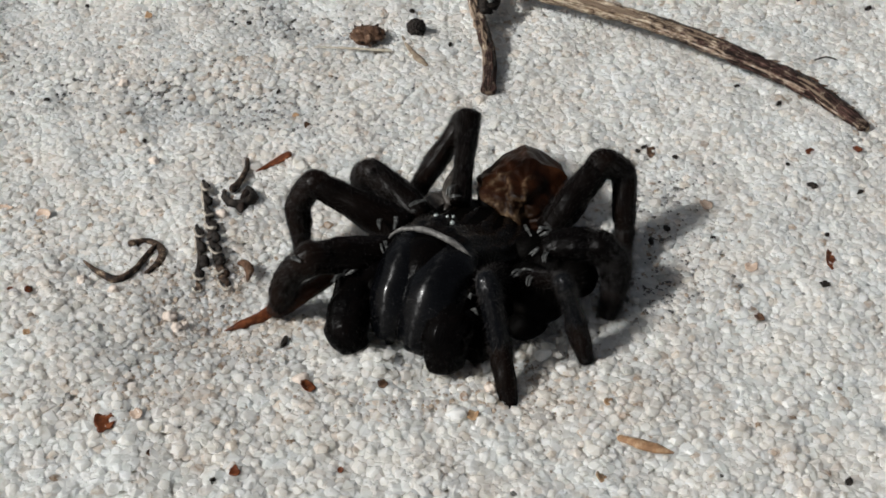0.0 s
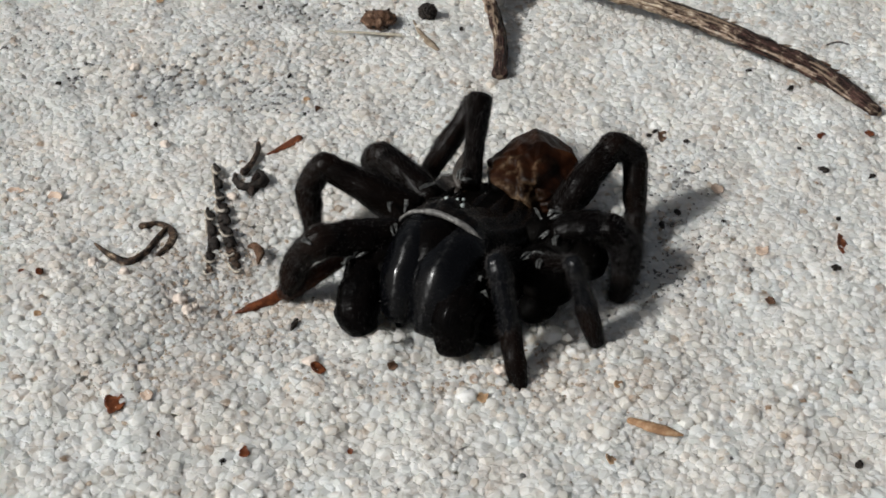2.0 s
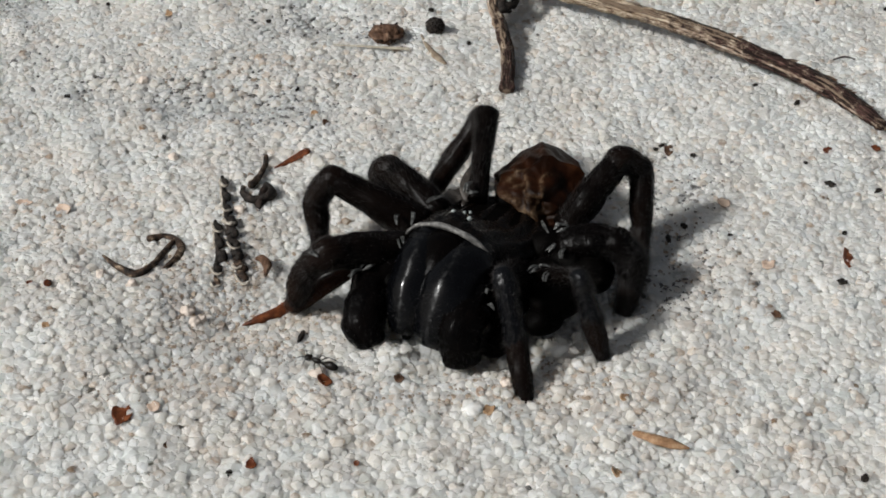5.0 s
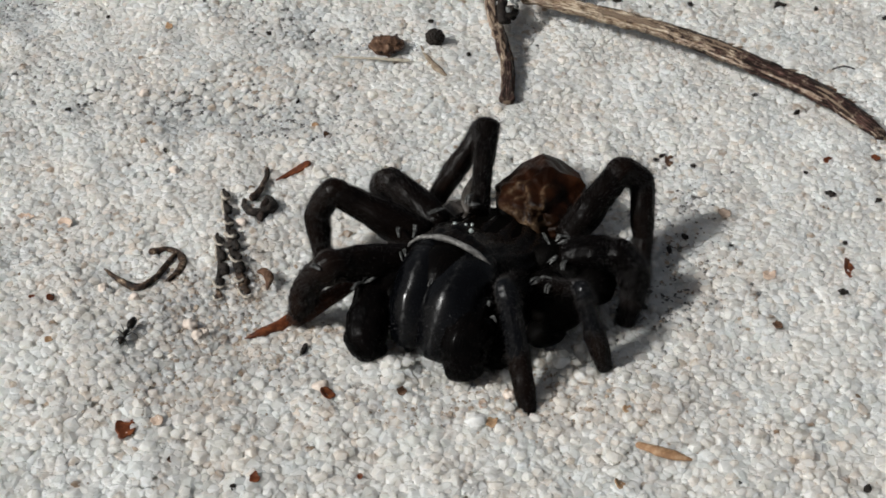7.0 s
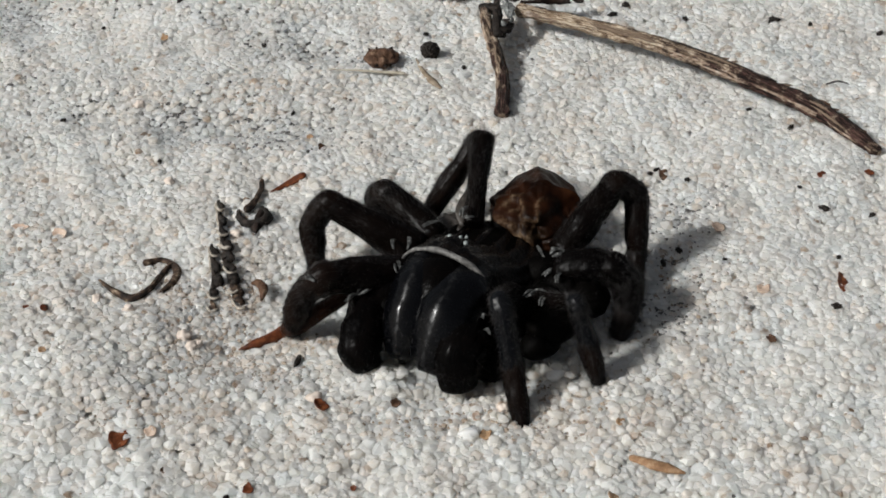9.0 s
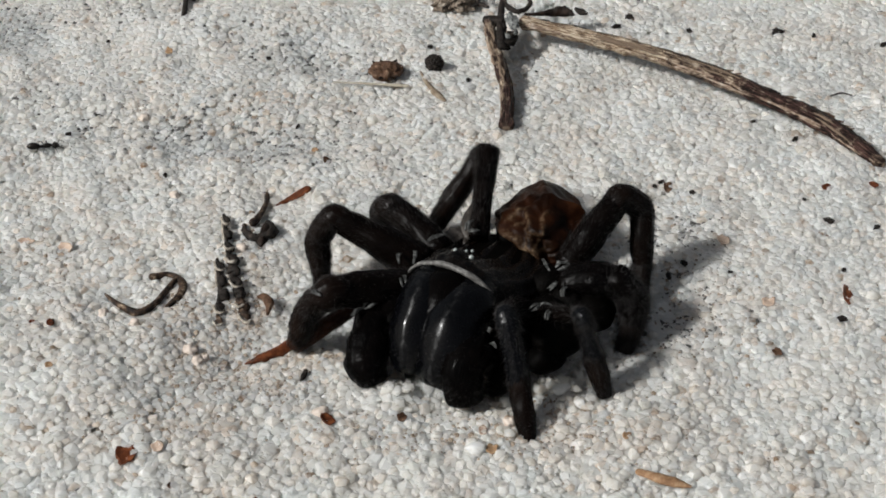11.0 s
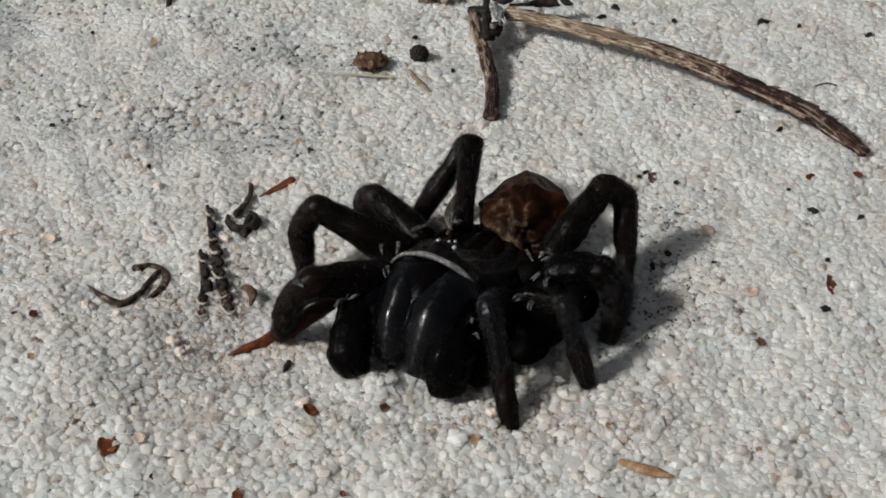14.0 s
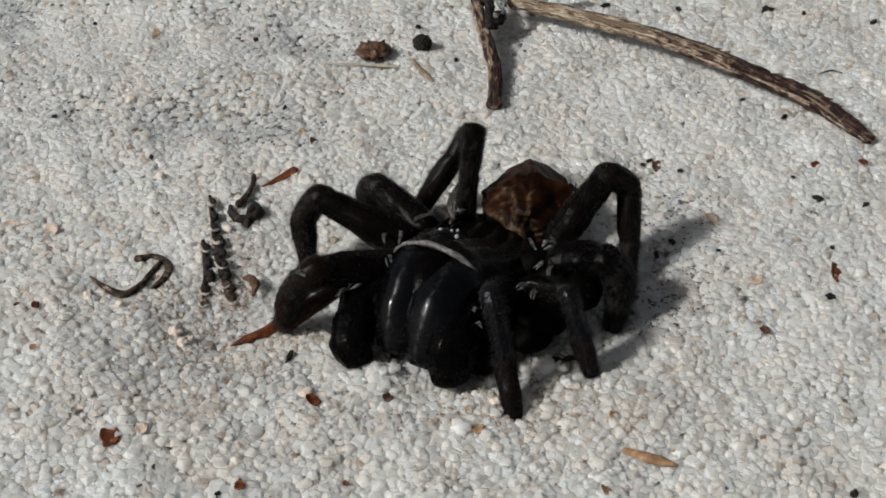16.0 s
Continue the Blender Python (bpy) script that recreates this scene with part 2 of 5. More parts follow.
DUST_SHADE = plain_material("dark_dust_and_shade", [(0.03, 0.028, 0.026), (0.11, 0.105, 0.10), (0.26, 0.25, 0.24)], 0.8, 0.8)
SOIL_SHADE = plain_material("tan_soil_and_shade", [(0.16, 0.12, 0.085), (0.30, 0.24, 0.185), (0.46, 0.40, 0.33)], 0.8, 1.0)
PINK = plain_material("pink_quartz", [(0.45, 0.37, 0.31), (0.56, 0.485, 0.42), (0.66, 0.60, 0.55)], 0.4, 1.2)
ASH = plain_material("ashy_bark", [(0.03, 0.03, 0.028), (0.13, 0.135, 0.13), (0.30, 0.31, 0.30)], 0.7, 2.4, 0.2)
PALE_HUSK = plain_material("pale_husk", [(0.10, 0.085, 0.065), (0.34, 0.30, 0.25), (0.62, 0.59, 0.53)], 0.6, 3.0)
WING = plain_material("dry_wing", [(0.06, 0.04, 0.024), (0.20, 0.155, 0.11), (0.34, 0.29, 0.22)], 0.5, 1.6)
STRAW = plain_material("bleached_straw", [(0.22, 0.19, 0.14), (0.38, 0.34, 0.27), (0.52, 0.48, 0.40)], 0.6, 2.0)
SPLINTER = plain_material("brown_splinter", [(0.12, 0.06, 0.03), (0.26, 0.15, 0.08), (0.42, 0.29, 0.18)], 0.6, 2.5)
FADED = plain_material("faded_leaf", [(0.30, 0.21, 0.155), (0.44, 0.335, 0.26), (0.56, 0.46, 0.38)], 0.6, 2.5)
GREY = plain_material("grey_husk", [(0.012, 0.009, 0.007), (0.16, 0.125, 0.095), (0.50, 0.44, 0.36)], 0.8, 1.6, 0.6)


# ---- building helpers; all lengths below are in millimetres ----
def finish(bm, name, material, origin=(0, 0, 0), smooth=True):
    data = bpy.data.meshes.new(name)
    bmesh.ops.recalc_face_normals(bm, faces=bm.faces)
    for v in bm.verts:
        v.co = (v.co - Vector(origin)) * MM
    bm.to_mesh(data)
    bm.free()
    data.materials.append(material)
    if any(p.material_index for p in data.polygons):
        data.materials.append(HAIR)
    data.polygons.foreach_set("use_smooth", [smooth] * len(data.polygons))
    return data


ORIGIN = {}


def thing(name, at, label, category, group=""):
    """An empty at the base of a thing that will carry parts."""
    ob = new(name)
    ob.empty_display_size = 0.002
    ob.location = Vector(at) * MM
    ORIGIN[ob] = Vector(at)
    return tagged(ob, label, category, group)


def part(name, bm, material, parent, label="", smooth=True):
    ob = new(name, finish(bm, name, material, ORIGIN[parent], smooth))
    ob.parent = parent
    ORIGIN[ob] = ORIGIN[parent]
    return tagged(ob, label)


def solo(name, bm, material, at, label, category, group="", smooth=True):
    """A thing that is one mesh."""
    ob = new(name, finish(bm, name, material, at, smooth))
    ob.location = Vector(at) * MM
    return tagged(ob, label, category, group)


def curve_points(points, steps):
    """A smooth curve through the points."""
    p = [Vector(q) for q in points]
    if len(p) == 2:
        return [p[0].lerp(p[1], k / steps) for k in range(steps + 1)]
    p = [p[0] * 2 - p[1], *p, p[-1] * 2 - p[-2]]
    out = []
    for a, b, c, d in zip(p, p[1:], p[2:], p[3:]):
        for k in range(steps):
            t = k / steps
            out.append(0.5 * (2 * b + (c - a) * t + (2 * a - 5 * b + 4 * c - d) * t * t + (3 * b - a - 3 * c + d) * t**3))
    return [*out, p[-2]]


def tube(bm, points, radii, sides=12, steps=5, wobble=0.0, flat=1.0, round_ends=True, seed=0.0, uv=False, ridge=0.0, blunt=1.0):
    """A tapered limb or stem along a smooth curve, closed at both ends."""
    path = curve_points(points, steps)
    count = len(path)
    r = np.interp(np.linspace(0, len(radii) - 1, count), range(len(radii)), radii)
    along = [(path[min(i + 1, count - 1)] - path[max(i - 1, 0)]).normalized() for i in range(count)]
    rings = [(q, a, w) for q, a, w in zip(path, along, r)]
    if round_ends:
        start = [(path[0] - along[0] * r[0] * s * blunt, along[0], r[0] * c) for s, c in ((0.7, 0.45), (0.4, 0.84))]
        stop = [(path[-1] + along[-1] * r[-1] * s * blunt, along[-1], r[-1] * c) for s, c in ((0.4, 0.84), (0.7, 0.45))]
        rings = [*start, *rings, *stop]
    side = along[0].cross(Vector((0, 0, 1)))
    if side.length < 0.1:
        side = along[0].cross(Vector((0, 1, 0)))
    layer = bm.loops.layers.uv.verify() if uv else None
    loops, run, runs, last = [], 0.0, [], None
    for q, a, w in rings:
        side = (side - a * side.dot(a)).normalized()
        up = a.cross(side)
        ring = []
        for k in range(sides):
            ang = 2 * math.pi * k / sides
            way = side * math.cos(ang) + up * (math.sin(ang) * flat)
            n = noise.noise(q * 0.9 + way * 0.8 + Vector((seed, seed, 0))) * wobble
            n += 0.45 * wobble * noise.noise(q * 3.1 + way * 2.5)
            n += 0.3 * wobble * noise.noise(q * 7.0 + way * 5.0) if uv else 0.0
            n += ridge * math.sin(k * 2.4 + seed) * (0.6 + 0.4 * noise.noise(q * 0.5))
            ring.append(bm.verts.new(q + way * w * (1 + n)))
        loops.append(ring)
        run += (q - last).length if last is not None else 0.0
        runs.append(run)
        last = q
    for j, (a, b) in enumerate(zip(loops, loops[1:])):
        for k in range(sides):
            f = bm.faces.new((a[k], a[(k + 1) % sides], b[(k + 1) % sides], b[k]))
            if uv:
                for lp, (uu, vv) in zip(f.loops, ((runs[j], k), (runs[j], k + 1), (runs[j + 1], k + 1), (runs[j + 1], k))):
                    lp[layer].uv = (uu, vv / sides * 3.4)
    bm.faces.new(list(reversed(loops[0])))
    bm.faces.new(loops[-1])
    return bm


def bristles(bm, points, radii, count, length, seed, width=0.018):
    """Fine hairs that stand off a limb, leaning towards its tip."""
    rand = random.Random(seed)
    path = curve_points(points, 6)
    for _ in range(count):
        s = rand.random() * (len(path) - 1.001)
        i = int(s)
        q = path[i].lerp(path[i + 1], s - i)
        a = (path[i + 1] - path[i]).normalized()
        r = float(np.interp(s / (len(path) - 1) * (len(radii) - 1), range(len(radii)), radii))
        out = Vector((rand.gauss(0, 1), rand.gauss(0, 1), rand.gauss(0, 1)))
        out = (out - a * out.dot(a)).normalized()
        tip = q + out * (r + length * rand.uniform(0.5, 1.2)) + a * length * rand.uniform(0.2, 0.9)
        foot, across = q + out * r * 0.9, a.cross(out) * width
        v = [bm.verts.new(foot + across), bm.verts.new(foot - across), bm.verts.new(foot + a * width * 1.6), bm.verts.new(tip)]
        for tri in ((0, 1, 3), (1, 2, 3), (2, 0, 3)):
            bm.faces.new([v[k] for k in tri]).material_index = 1


def blob(bm, at, radii, turn=0.0, rough=0.0, seed=0.0, freq=1.0, detail=2, tilt=0.0):
    """A rounded lump with an uneven surface."""
    made = bmesh.ops.create_icosphere(bm, subdivisions=detail, radius=1.0)["verts"]
    rot = Euler((tilt, 0, turn)).to_matrix()
    for v in made:
        n = 1 + rough * noise.noise(v.co * freq + Vector((seed, 2 * seed, -seed)))
        v.co = Vector(at) + rot @ Vector((v.co.x * radii[0] * n, v.co.y * radii[1] * n, v.co.z * radii[2] * n))
    return made


# ---- the ground ----
BUMPS = (  # x, y, width, depth, height
    (-23, -9, 8, 7, 1.5), (-15, -13, 6, 4, 0.3), (0, -3, 10, 7.5, -0.55), (-1, -13.5, 8, 1.9, 0.35), (9, -12.5, 5, 2.2, 0.3),
    (-16, 14.5, 5.5, 1.6, -0.85), (-19, 19, 8, 3, 0.7), (-9.5, 24, 3.8, 1.5, -0.85), (-33, 30, 5, 5, -0.9), (-27, 16, 4.5, 1.6, -0.45), (-26, 27, 6, 1.8, -0.4), (-16, 29, 6, 2, 0.6), (-12, -6, 2.2, 3.5, -0.35),
    (22, -2, 5, 5, 0.5), (13, 9, 4, 4, -0.3), (-15, 4, 4, 4, 0.4), (26, 13, 9, 6, 0.3), (12, -3, 3, 3, -0.2), (16, 24, 7, 5, -0.2),
    (5.6, -9.0, 1.3, 1.0, 0.3), (8.4, -10.7, 1.6, 0.7, 0.25), (1.6, -11.7, 1.6, 0.6, 0.3), (-3.4, -9.7, 1.6, 0.8, 0.4))


def height(x, y):
    """The lie of the sand in millimetres."""
    x, y = np.asarray(x, float), np.asarray(y, float)
    z = 0.10 * np.sin(0.42 * x + 1.1) * np.cos(0.36 * y + 0.4) + 0.07 * np.sin(0.8 * x - 0.5 * y) + 0.05 * np.cos(0.63 * y + 1.3 * x)
    for k, (reach, swell) in enumerate(((1.1, 0.06), (1.7, 0.045), (2.6, 0.04), (0.75, 0.07))):
        a, b = 0.9 + 2.1 * k, 2.3 + 1.7 * k
        z = z + swell * np.sin(reach * (x * math.cos(a) + y * math.sin(a)) + k) * np.cos(0.83 * reach * (x * math.cos(b) + y * math.sin(b)) + 2 * k + 0.6 * np.sin(0.5 * x + k))
    for bx, by, w, d, h in BUMPS:
        z = z + h * np.exp(-((x - bx) / w) ** 2 - ((y - by) / d) ** 2)
    far = np.hypot(x, y)
    return z * np.clip(1.6 - far / 120.0, 0.0, 1.0)


def on(x, y, up=0.0):
    return Vector((x, y, float(height(x, y)) + up))


def build_ground():
    near = np.arange(-60, 60.01, 0.75)
    step = np.cumprod(np.full(42, 1.36)) * 1.0
    axis = np.concatenate([-60 - np.cumsum(step)[::-1], near, 60 + np.cumsum(step)])
    gx, gy = np.meshgrid(axis, axis)
    gz = height(gx, gy) - 0.42
    n = len(axis)
    verts = np.stack([gx, gy, gz], -1).reshape(-1, 3) * MM
    i = np.arange(n * n).reshape(n, n)
    quads = np.stack([i[:-1, :-1], i[:-1, 1:], i[1:, 1:], i[1:, :-1]], -1).reshape(-1, 4)
    data = bpy.data.meshes.new("ground")
    data.from_pydata(verts.tolist(), [], quads.tolist())
    data.materials.append(GROUND)
    data.polygons.foreach_set("use_smooth", [True] * len(data.polygons))
    return tagged(new("ground", data), "pale packed quartz sand stretching to the horizon", "ground", kind="structure")


build_ground()


def grain_shapes(points, count):
    """Unit grains: many-sided quartz crumbs with worn corners, all with the same number of faces."""
    shapes = []
    for k in range(count):
        r = np.random.default_rng(100 + k)
        i = np.arange(points) + 0.5
        z, turn = 1 - 2 * i / points, 2.399963 * i
        flat = np.sqrt(1 - z * z)
        v = np.stack([flat * np.cos(turn), flat * np.sin(turn), z], -1) + r.normal(0, 0.22, (points, 3))
        v /= np.linalg.norm(v, axis=1)[:, None]
        v *= r.uniform(0.92, 1.28, 3)
        bm = bmesh.new()
        for p in v:
            bm.verts.new(p)
        bm.verts.index_update()
        bmesh.ops.convex_hull(bm, input=bm.verts)
        bmesh.ops.triangulate(bm, faces=bm.faces)
        shapes.append((v, np.array([[q.index for q in t.verts] for t in bm.faces])))
        bm.free()
    return [q for q in shapes if len(q[1]) == 2 * points - 4]


def scatter(x, y, z, size, points, name, label, seed, squash=0.48):
    r = np.random.default_rng(seed)
    shapes = grain_shapes(points, 24)
    count, nv, nf = len(x), len(shapes[0][0]), len(shapes[0][1])
    q = r.normal(size=(count, 4))
    q /= np.linalg.norm(q, axis=1)[:, None]
    a, b, c, d = q.T
    rot = np.stack([1 - 2 * (c * c + d * d), 2 * (b * c - a * d), 2 * (b * d + a * c),
                    2 * (b * c + a * d), 1 - 2 * (b * b + d * d), 2 * (c * d - a * b),
                    2 * (b * d - a * c), 2 * (c * d + a * b), 1 - 2 * (b * b + c * c)], -1).reshape(-1, 3, 3)
    pick = r.integers(0, len(shapes), count)
    base = np.stack([s[0] for s in shapes])[pick]
    verts = np.einsum("nij,nvj->nvi", rot, base) * (1.0, 1.0, squash) * size[:, None, None] + np.stack([x, y, z], -1)[:, None]
    faces = np.stack([s[1] for s in shapes])[pick] + (np.arange(count) * nv)[:, None, None]
    data = bpy.data.meshes.new(name)
    data.vertices.add(count * nv)
    data.vertices.foreach_set("co", (verts * MM).astype(np.float32).ravel())
    data.loops.add(count * nf * 3)
    data.loops.foreach_set("vertex_index", faces.astype(np.int32).ravel())
    data.polygons.add(count * nf)
    data.polygons.foreach_set("loop_start", np.arange(0, count * nf * 3, 3, dtype=np.int32))
    data.polygons.foreach_set("use_smooth", np.zeros(count * nf, bool))
    data.update(calc_edges=True)
    data.materials.append(SAND)
    return tagged(new(name, data), label, "sand", kind="stuff")


def sand_field(step, seed):
    """Jittered rows of grains over the stretch of sand round the spider."""
    r = np.random.default_rng(seed)
    ys = np.arange(-23, 38, step * 0.866)
    xs = np.arange(-41, 41, step)
    x, y = np.meshgrid(xs, ys)
    x = x + (np.arange(len(ys)) % 2)[:, None] * step / 2
    x = (x + r.normal(0, 0.33 * step, x.shape)).ravel()
    y = (y + r.normal(0, 0.33 * step, y.shape)).ravel()
    keep = np.abs(x + 1.0) < 27.5 + 0.21 * (y + 23)
    return x[keep], y[keep]


def build_sand():
    r = np.random.default_rng(3)
    x, y = sand_field(0.44, 11)
    size = np.clip(r.lognormal(math.log(0.33), 0.24, len(x)), 0.18, 0.60)
    # coarser in front of the spider
    coarse = np.clip((-4.0 - y) / 9.0, 0.0, 1.0)
    size = size * (0.98 + 0.18 * coarse)
    keep = r.random(len(x)) < 1.0 - 0.12 * coarse
    x, y, size = x[keep], y[keep], size[keep]
    scatter(x, y, height(x, y) + 0.08 - 0.46 * size + r.normal(0, 0.026, len(x)), size, 15, "sand_grains", "loose white quartz sand grains with few tan and grey ones", 5)
    x, y = sand_field(0.50, 12)
    scatter(x, y, height(x, y) - 0.19 + r.normal(0, 0.04, len(x)), np.full(len(x), 0.33) * r.uniform(0.8, 1.2, len(x)), 12, "sand_bed", "lower layer of white quartz sand grains", 6)
    x, y = sand_field(0.50, 13)
    scatter(x, y, height(x, y) - 0.04 + r.normal(0, 0.04, len(x)), r.uniform(0.10, 0.20, len(x)), 12, "fine_sand", "fine white quartz sand filling the gaps", 8)
    # dust in the hollows; grey grains by the legs and far right imitate dimmer light
    patches("dusty_and_shaded_sand", DUSTY_SHADED_SAND, "greyish quartz sand grains, dusty in the hollows, darkening shaded sand elsewhere", 21, (
        (-15.5, 14.6, 4.2, 0.9, -0.15, 150), (-9.5, 24.0, 2.4, 0.9, -0.4, 70), (-33, 30, 3.5, 3.0, 0.2, 130), (-32.5, 29.4, 1.5, 2.0, 0.2, 60), (-22, 17.5, 5.0, 1.2, -0.1, 60),
        (-14.5, 27.5, 4.0, 1.1, -0.3, 50), (-28, 20, 4.0, 1.2, 0.1, 45), (-13.2, -3.5, 1.6, 2.2, 0.6, 30), (12.4, -1.0, 1.7, 2.4, 0.3, 70), (5.6, -9.4, 1.2, 0.9, 0.0, 30), (0, 8, 24, 22, 0.0, 420), (20, 24, 7, 6, 0.0, 420), (22, 6, 5, 8, 0.0, 260)))
    patches("stained_sand", STAINED_SAND, "pinkish tan stained quartz sand grains", 22, (
        (-12.5, -8.0, 2.4, 1.1, 0.0, 60), (-12.6, -3.2, 1.0, 0.8, 0.0, 26), (-7.8, -6.6, 1.6, 0.5, 0.0, 26), (-17.0, -3.0, 1.0, 0.7, 0.0, 16), (-14.5, -6.2, 1.4, 1.1, 0.0, 30), (-25, 2.0, 3.2, 1.8, 0.0, 40), (-14.0, 19.0, 4.0, 1.5, 0.0, 45), (3.4, -12.4, 2.2, 1.0, 0.0, 40),
        (8.0, -13.0, 2.6, 1.8, 0.0, 35), (-15.5, -12.5, 2.0, 1.2, 0.0, 40), (-3.0, -12.8, 3.2, 0.9, 0.0, 35), (0, 6, 24, 20, 0.0, 420)))
    heaps()
    build_dust_and_shade()


def heaps():
    """Loose rounder grains pushed up round the feet and under the jaws."""
    r = np.random.default_rng(41)
    xs, ys, zs = [], [], []
    for cx, cy, w, d, lift, count in ((5.5, -8.5, 0.9, 0.5, 0.30, 30), (7.0, -10.4, 0.8, 0.35, 0.2, 16), (8.8, -10.3, 0.9, 0.5, 0.15, 14), (2.1, -10.9, 0.9, 0.5, 0.25, 22), (2.6, -12.7, 0.4, 0.25, 0.2, 7), (4.9, -12.2, 0.7, 0.4, 0.2, 14),
                                      (-3.6, -9.2, 0.8, 0.5, 0.3, 24), (-1.6, -10.6, 1.2, 0.4, 0.15, 20), (0, -15.5, 12, 2.5, 0.06, 260), (-18, -9, 6, 5, 0.06, 140), (16, -12, 6, 4, 0.05, 140), (0, 10, 19, 13, 0.04, 1100)):
        xs.append(r.normal(cx, w, count))
        ys.append(r.normal(cy, d, count))
        zs.append(r.uniform(0.0, lift, count))
    x, y = np.concatenate(xs), np.concatenate(ys)
    size = np.clip(r.lognormal(math.log(0.285), 0.2, len(x)), 0.18, 0.42)
    ob = scatter(x, y, height(x, y) - 0.02 + np.concatenate(zs), size, 15, "loose_grains", "loose milky quartz grains heaped round the spider's feet", 43, 0.66)
    ob.data.materials[0] = LOOSE_SAND


def patches(name, material, label, seed, spots):
    """Tinted grains lying in loose drifts among the others."""
    r = np.random.default_rng(seed)
    xs, ys = [], []
    for cx, cy, w, d, turn, count in spots:
        u, v = r.normal(0, w, count), r.normal(0, d, count)
        xs.append(cx + u * math.cos(turn) - v * math.sin(turn))
        ys.append(cy + u * math.sin(turn) + v * math.cos(turn))
    x, y = np.concatenate(xs), np.concatenate(ys)
    size = np.clip(r.lognormal(math.log(0.31), 0.22, len(x)), 0.18, 0.5)
    ob = scatter(x, y, height(x, y) + 0.09 - 0.46 * size + r.normal(0, 0.02, len(x)), size, 15, name, label, seed + 30)
    ob.data.materials[0] = material


def build_dust_and_shade():
    """Fine dark grains: charcoal dust in the hollows, and shade put in as colour."""
    r = np.random.default_rng(9)
    xs, ys = [], []
    # spots right of the legs darken their cast shadow; the widest imitates shaded gaps
    for cx, cy, w, d, turn, count in ((-15.5, 14.8, 5.0, 1.1, -0.2, 1900), (-9.5, 24.0, 2.6, 1.0, -0.4, 1000), (-33, 30, 3.5, 3.0, 0.2, 900), (-32.5, 29.4, 1.3, 1.6, 0.2, 700), (-26, 33, 3.0, 2.0, 0.0, 160), (-14.5, 27.5, 4.5, 1.2, -0.3, 220), (-13.5, -4.0, 2.2, 2.6, 0.8, 160), (12.6, -0.6, 1.6, 2.4, 0.3, 520), (12.0, -3.6, 1.6, 1.4, 0.3, 300), (13.6, 5.0, 1.8, 0.8, 0.5, 160), (14, 8.5, 2.5, 1.2, 0.5, 90), (-20, 17, 9, 2.2, -0.1, 420), (-28, 20, 5, 1.5, 0.1, 260), (0, 8, 36, 26, 0.0, 1500)):
        u, v = r.normal(0, w, count), r.normal(0, d, count)
        xs.append(cx + u * math.cos(turn) - v * math.sin(turn))
        ys.append(cy + u * math.sin(turn) + v * math.cos(turn))
    x, y = np.concatenate(xs), np.concatenate(ys)
    ob = scatter(x, y, height(x, y) - 0.03 + r.normal(0, 0.03, len(x)), np.clip(r.lognormal(math.log(0.078), 0.42, len(x)), 0.03, 0.22), 12, "dark_dust_and_shade", "fine dark grey dust between the sand grains, also deepening shadows and gaps", 15)
    ob.data.materials[0] = DUST_SHADE
    xs, ys = [], []
    # tan soil; near (5.4, -9.6) and (12.8, -1.8) its colour deepens the spider's shade
    for cx, cy, w, d, count in ((-12.5, -8.2, 2.6, 1.3, 900), (-14.5, -6.0, 1.5, 1.2, 500), (-3.0, -12.6, 3.5, 0.9, 520), (3.6, -12.3, 2.2, 1.0, 600), (8.0, -13.0, 3.0, 2.0, 420), (-25.0, 2.0, 3.5, 2.0, 420), (-18, 17, 5, 2.5, 400), (-13.5, -2.5, 1.8, 2.6, 500), (-12.6, -3.3, 0.9, 0.8, 350), (-7.8, -6.4, 1.5, 0.4, 350), (-13.0, 4.4, 0.8, 0.7, 200), (-16.6, -2.6, 0.8, 0.6, 160), (-15.5, -12.5, 2.2, 1.2, 420), (5.4, -9.6, 1.4, 1.0, 500), (12.8, -1.8, 2.0, 2.6, 700), (0, 6, 26, 22, 1600)):
        xs.append(r.normal(cx, w, count))
        ys.append(r.normal(cy, d, count))
    x, y = np.concatenate(xs), np.concatenate(ys)
    ob = scatter(x, y, height(x, y) - 0.02 + r.normal(0, 0.03, len(x)), np.clip(r.lognormal(math.log(0.068), 0.42, len(x)), 0.03, 0.20), 12, "tan_dust_and_shade", "fine tan soil between the sand grains, also darkening shaded sand", 16)
    ob.data.materials[0] = SOIL_SHADE


# ---- the spider ----
AXIS_F, AXIS_L = Vector((-0.465, -0.885, 0)), Vector((0.885, -0.465, 0))
BODY = Vector((1.15, -1.56, 2.9))


def body(f, l, z):
    """A place given ahead of, beside and above the middle of the carapace."""
    return BODY + AXIS_F * f + AXIS_L * l + Vector((0, 0, z))


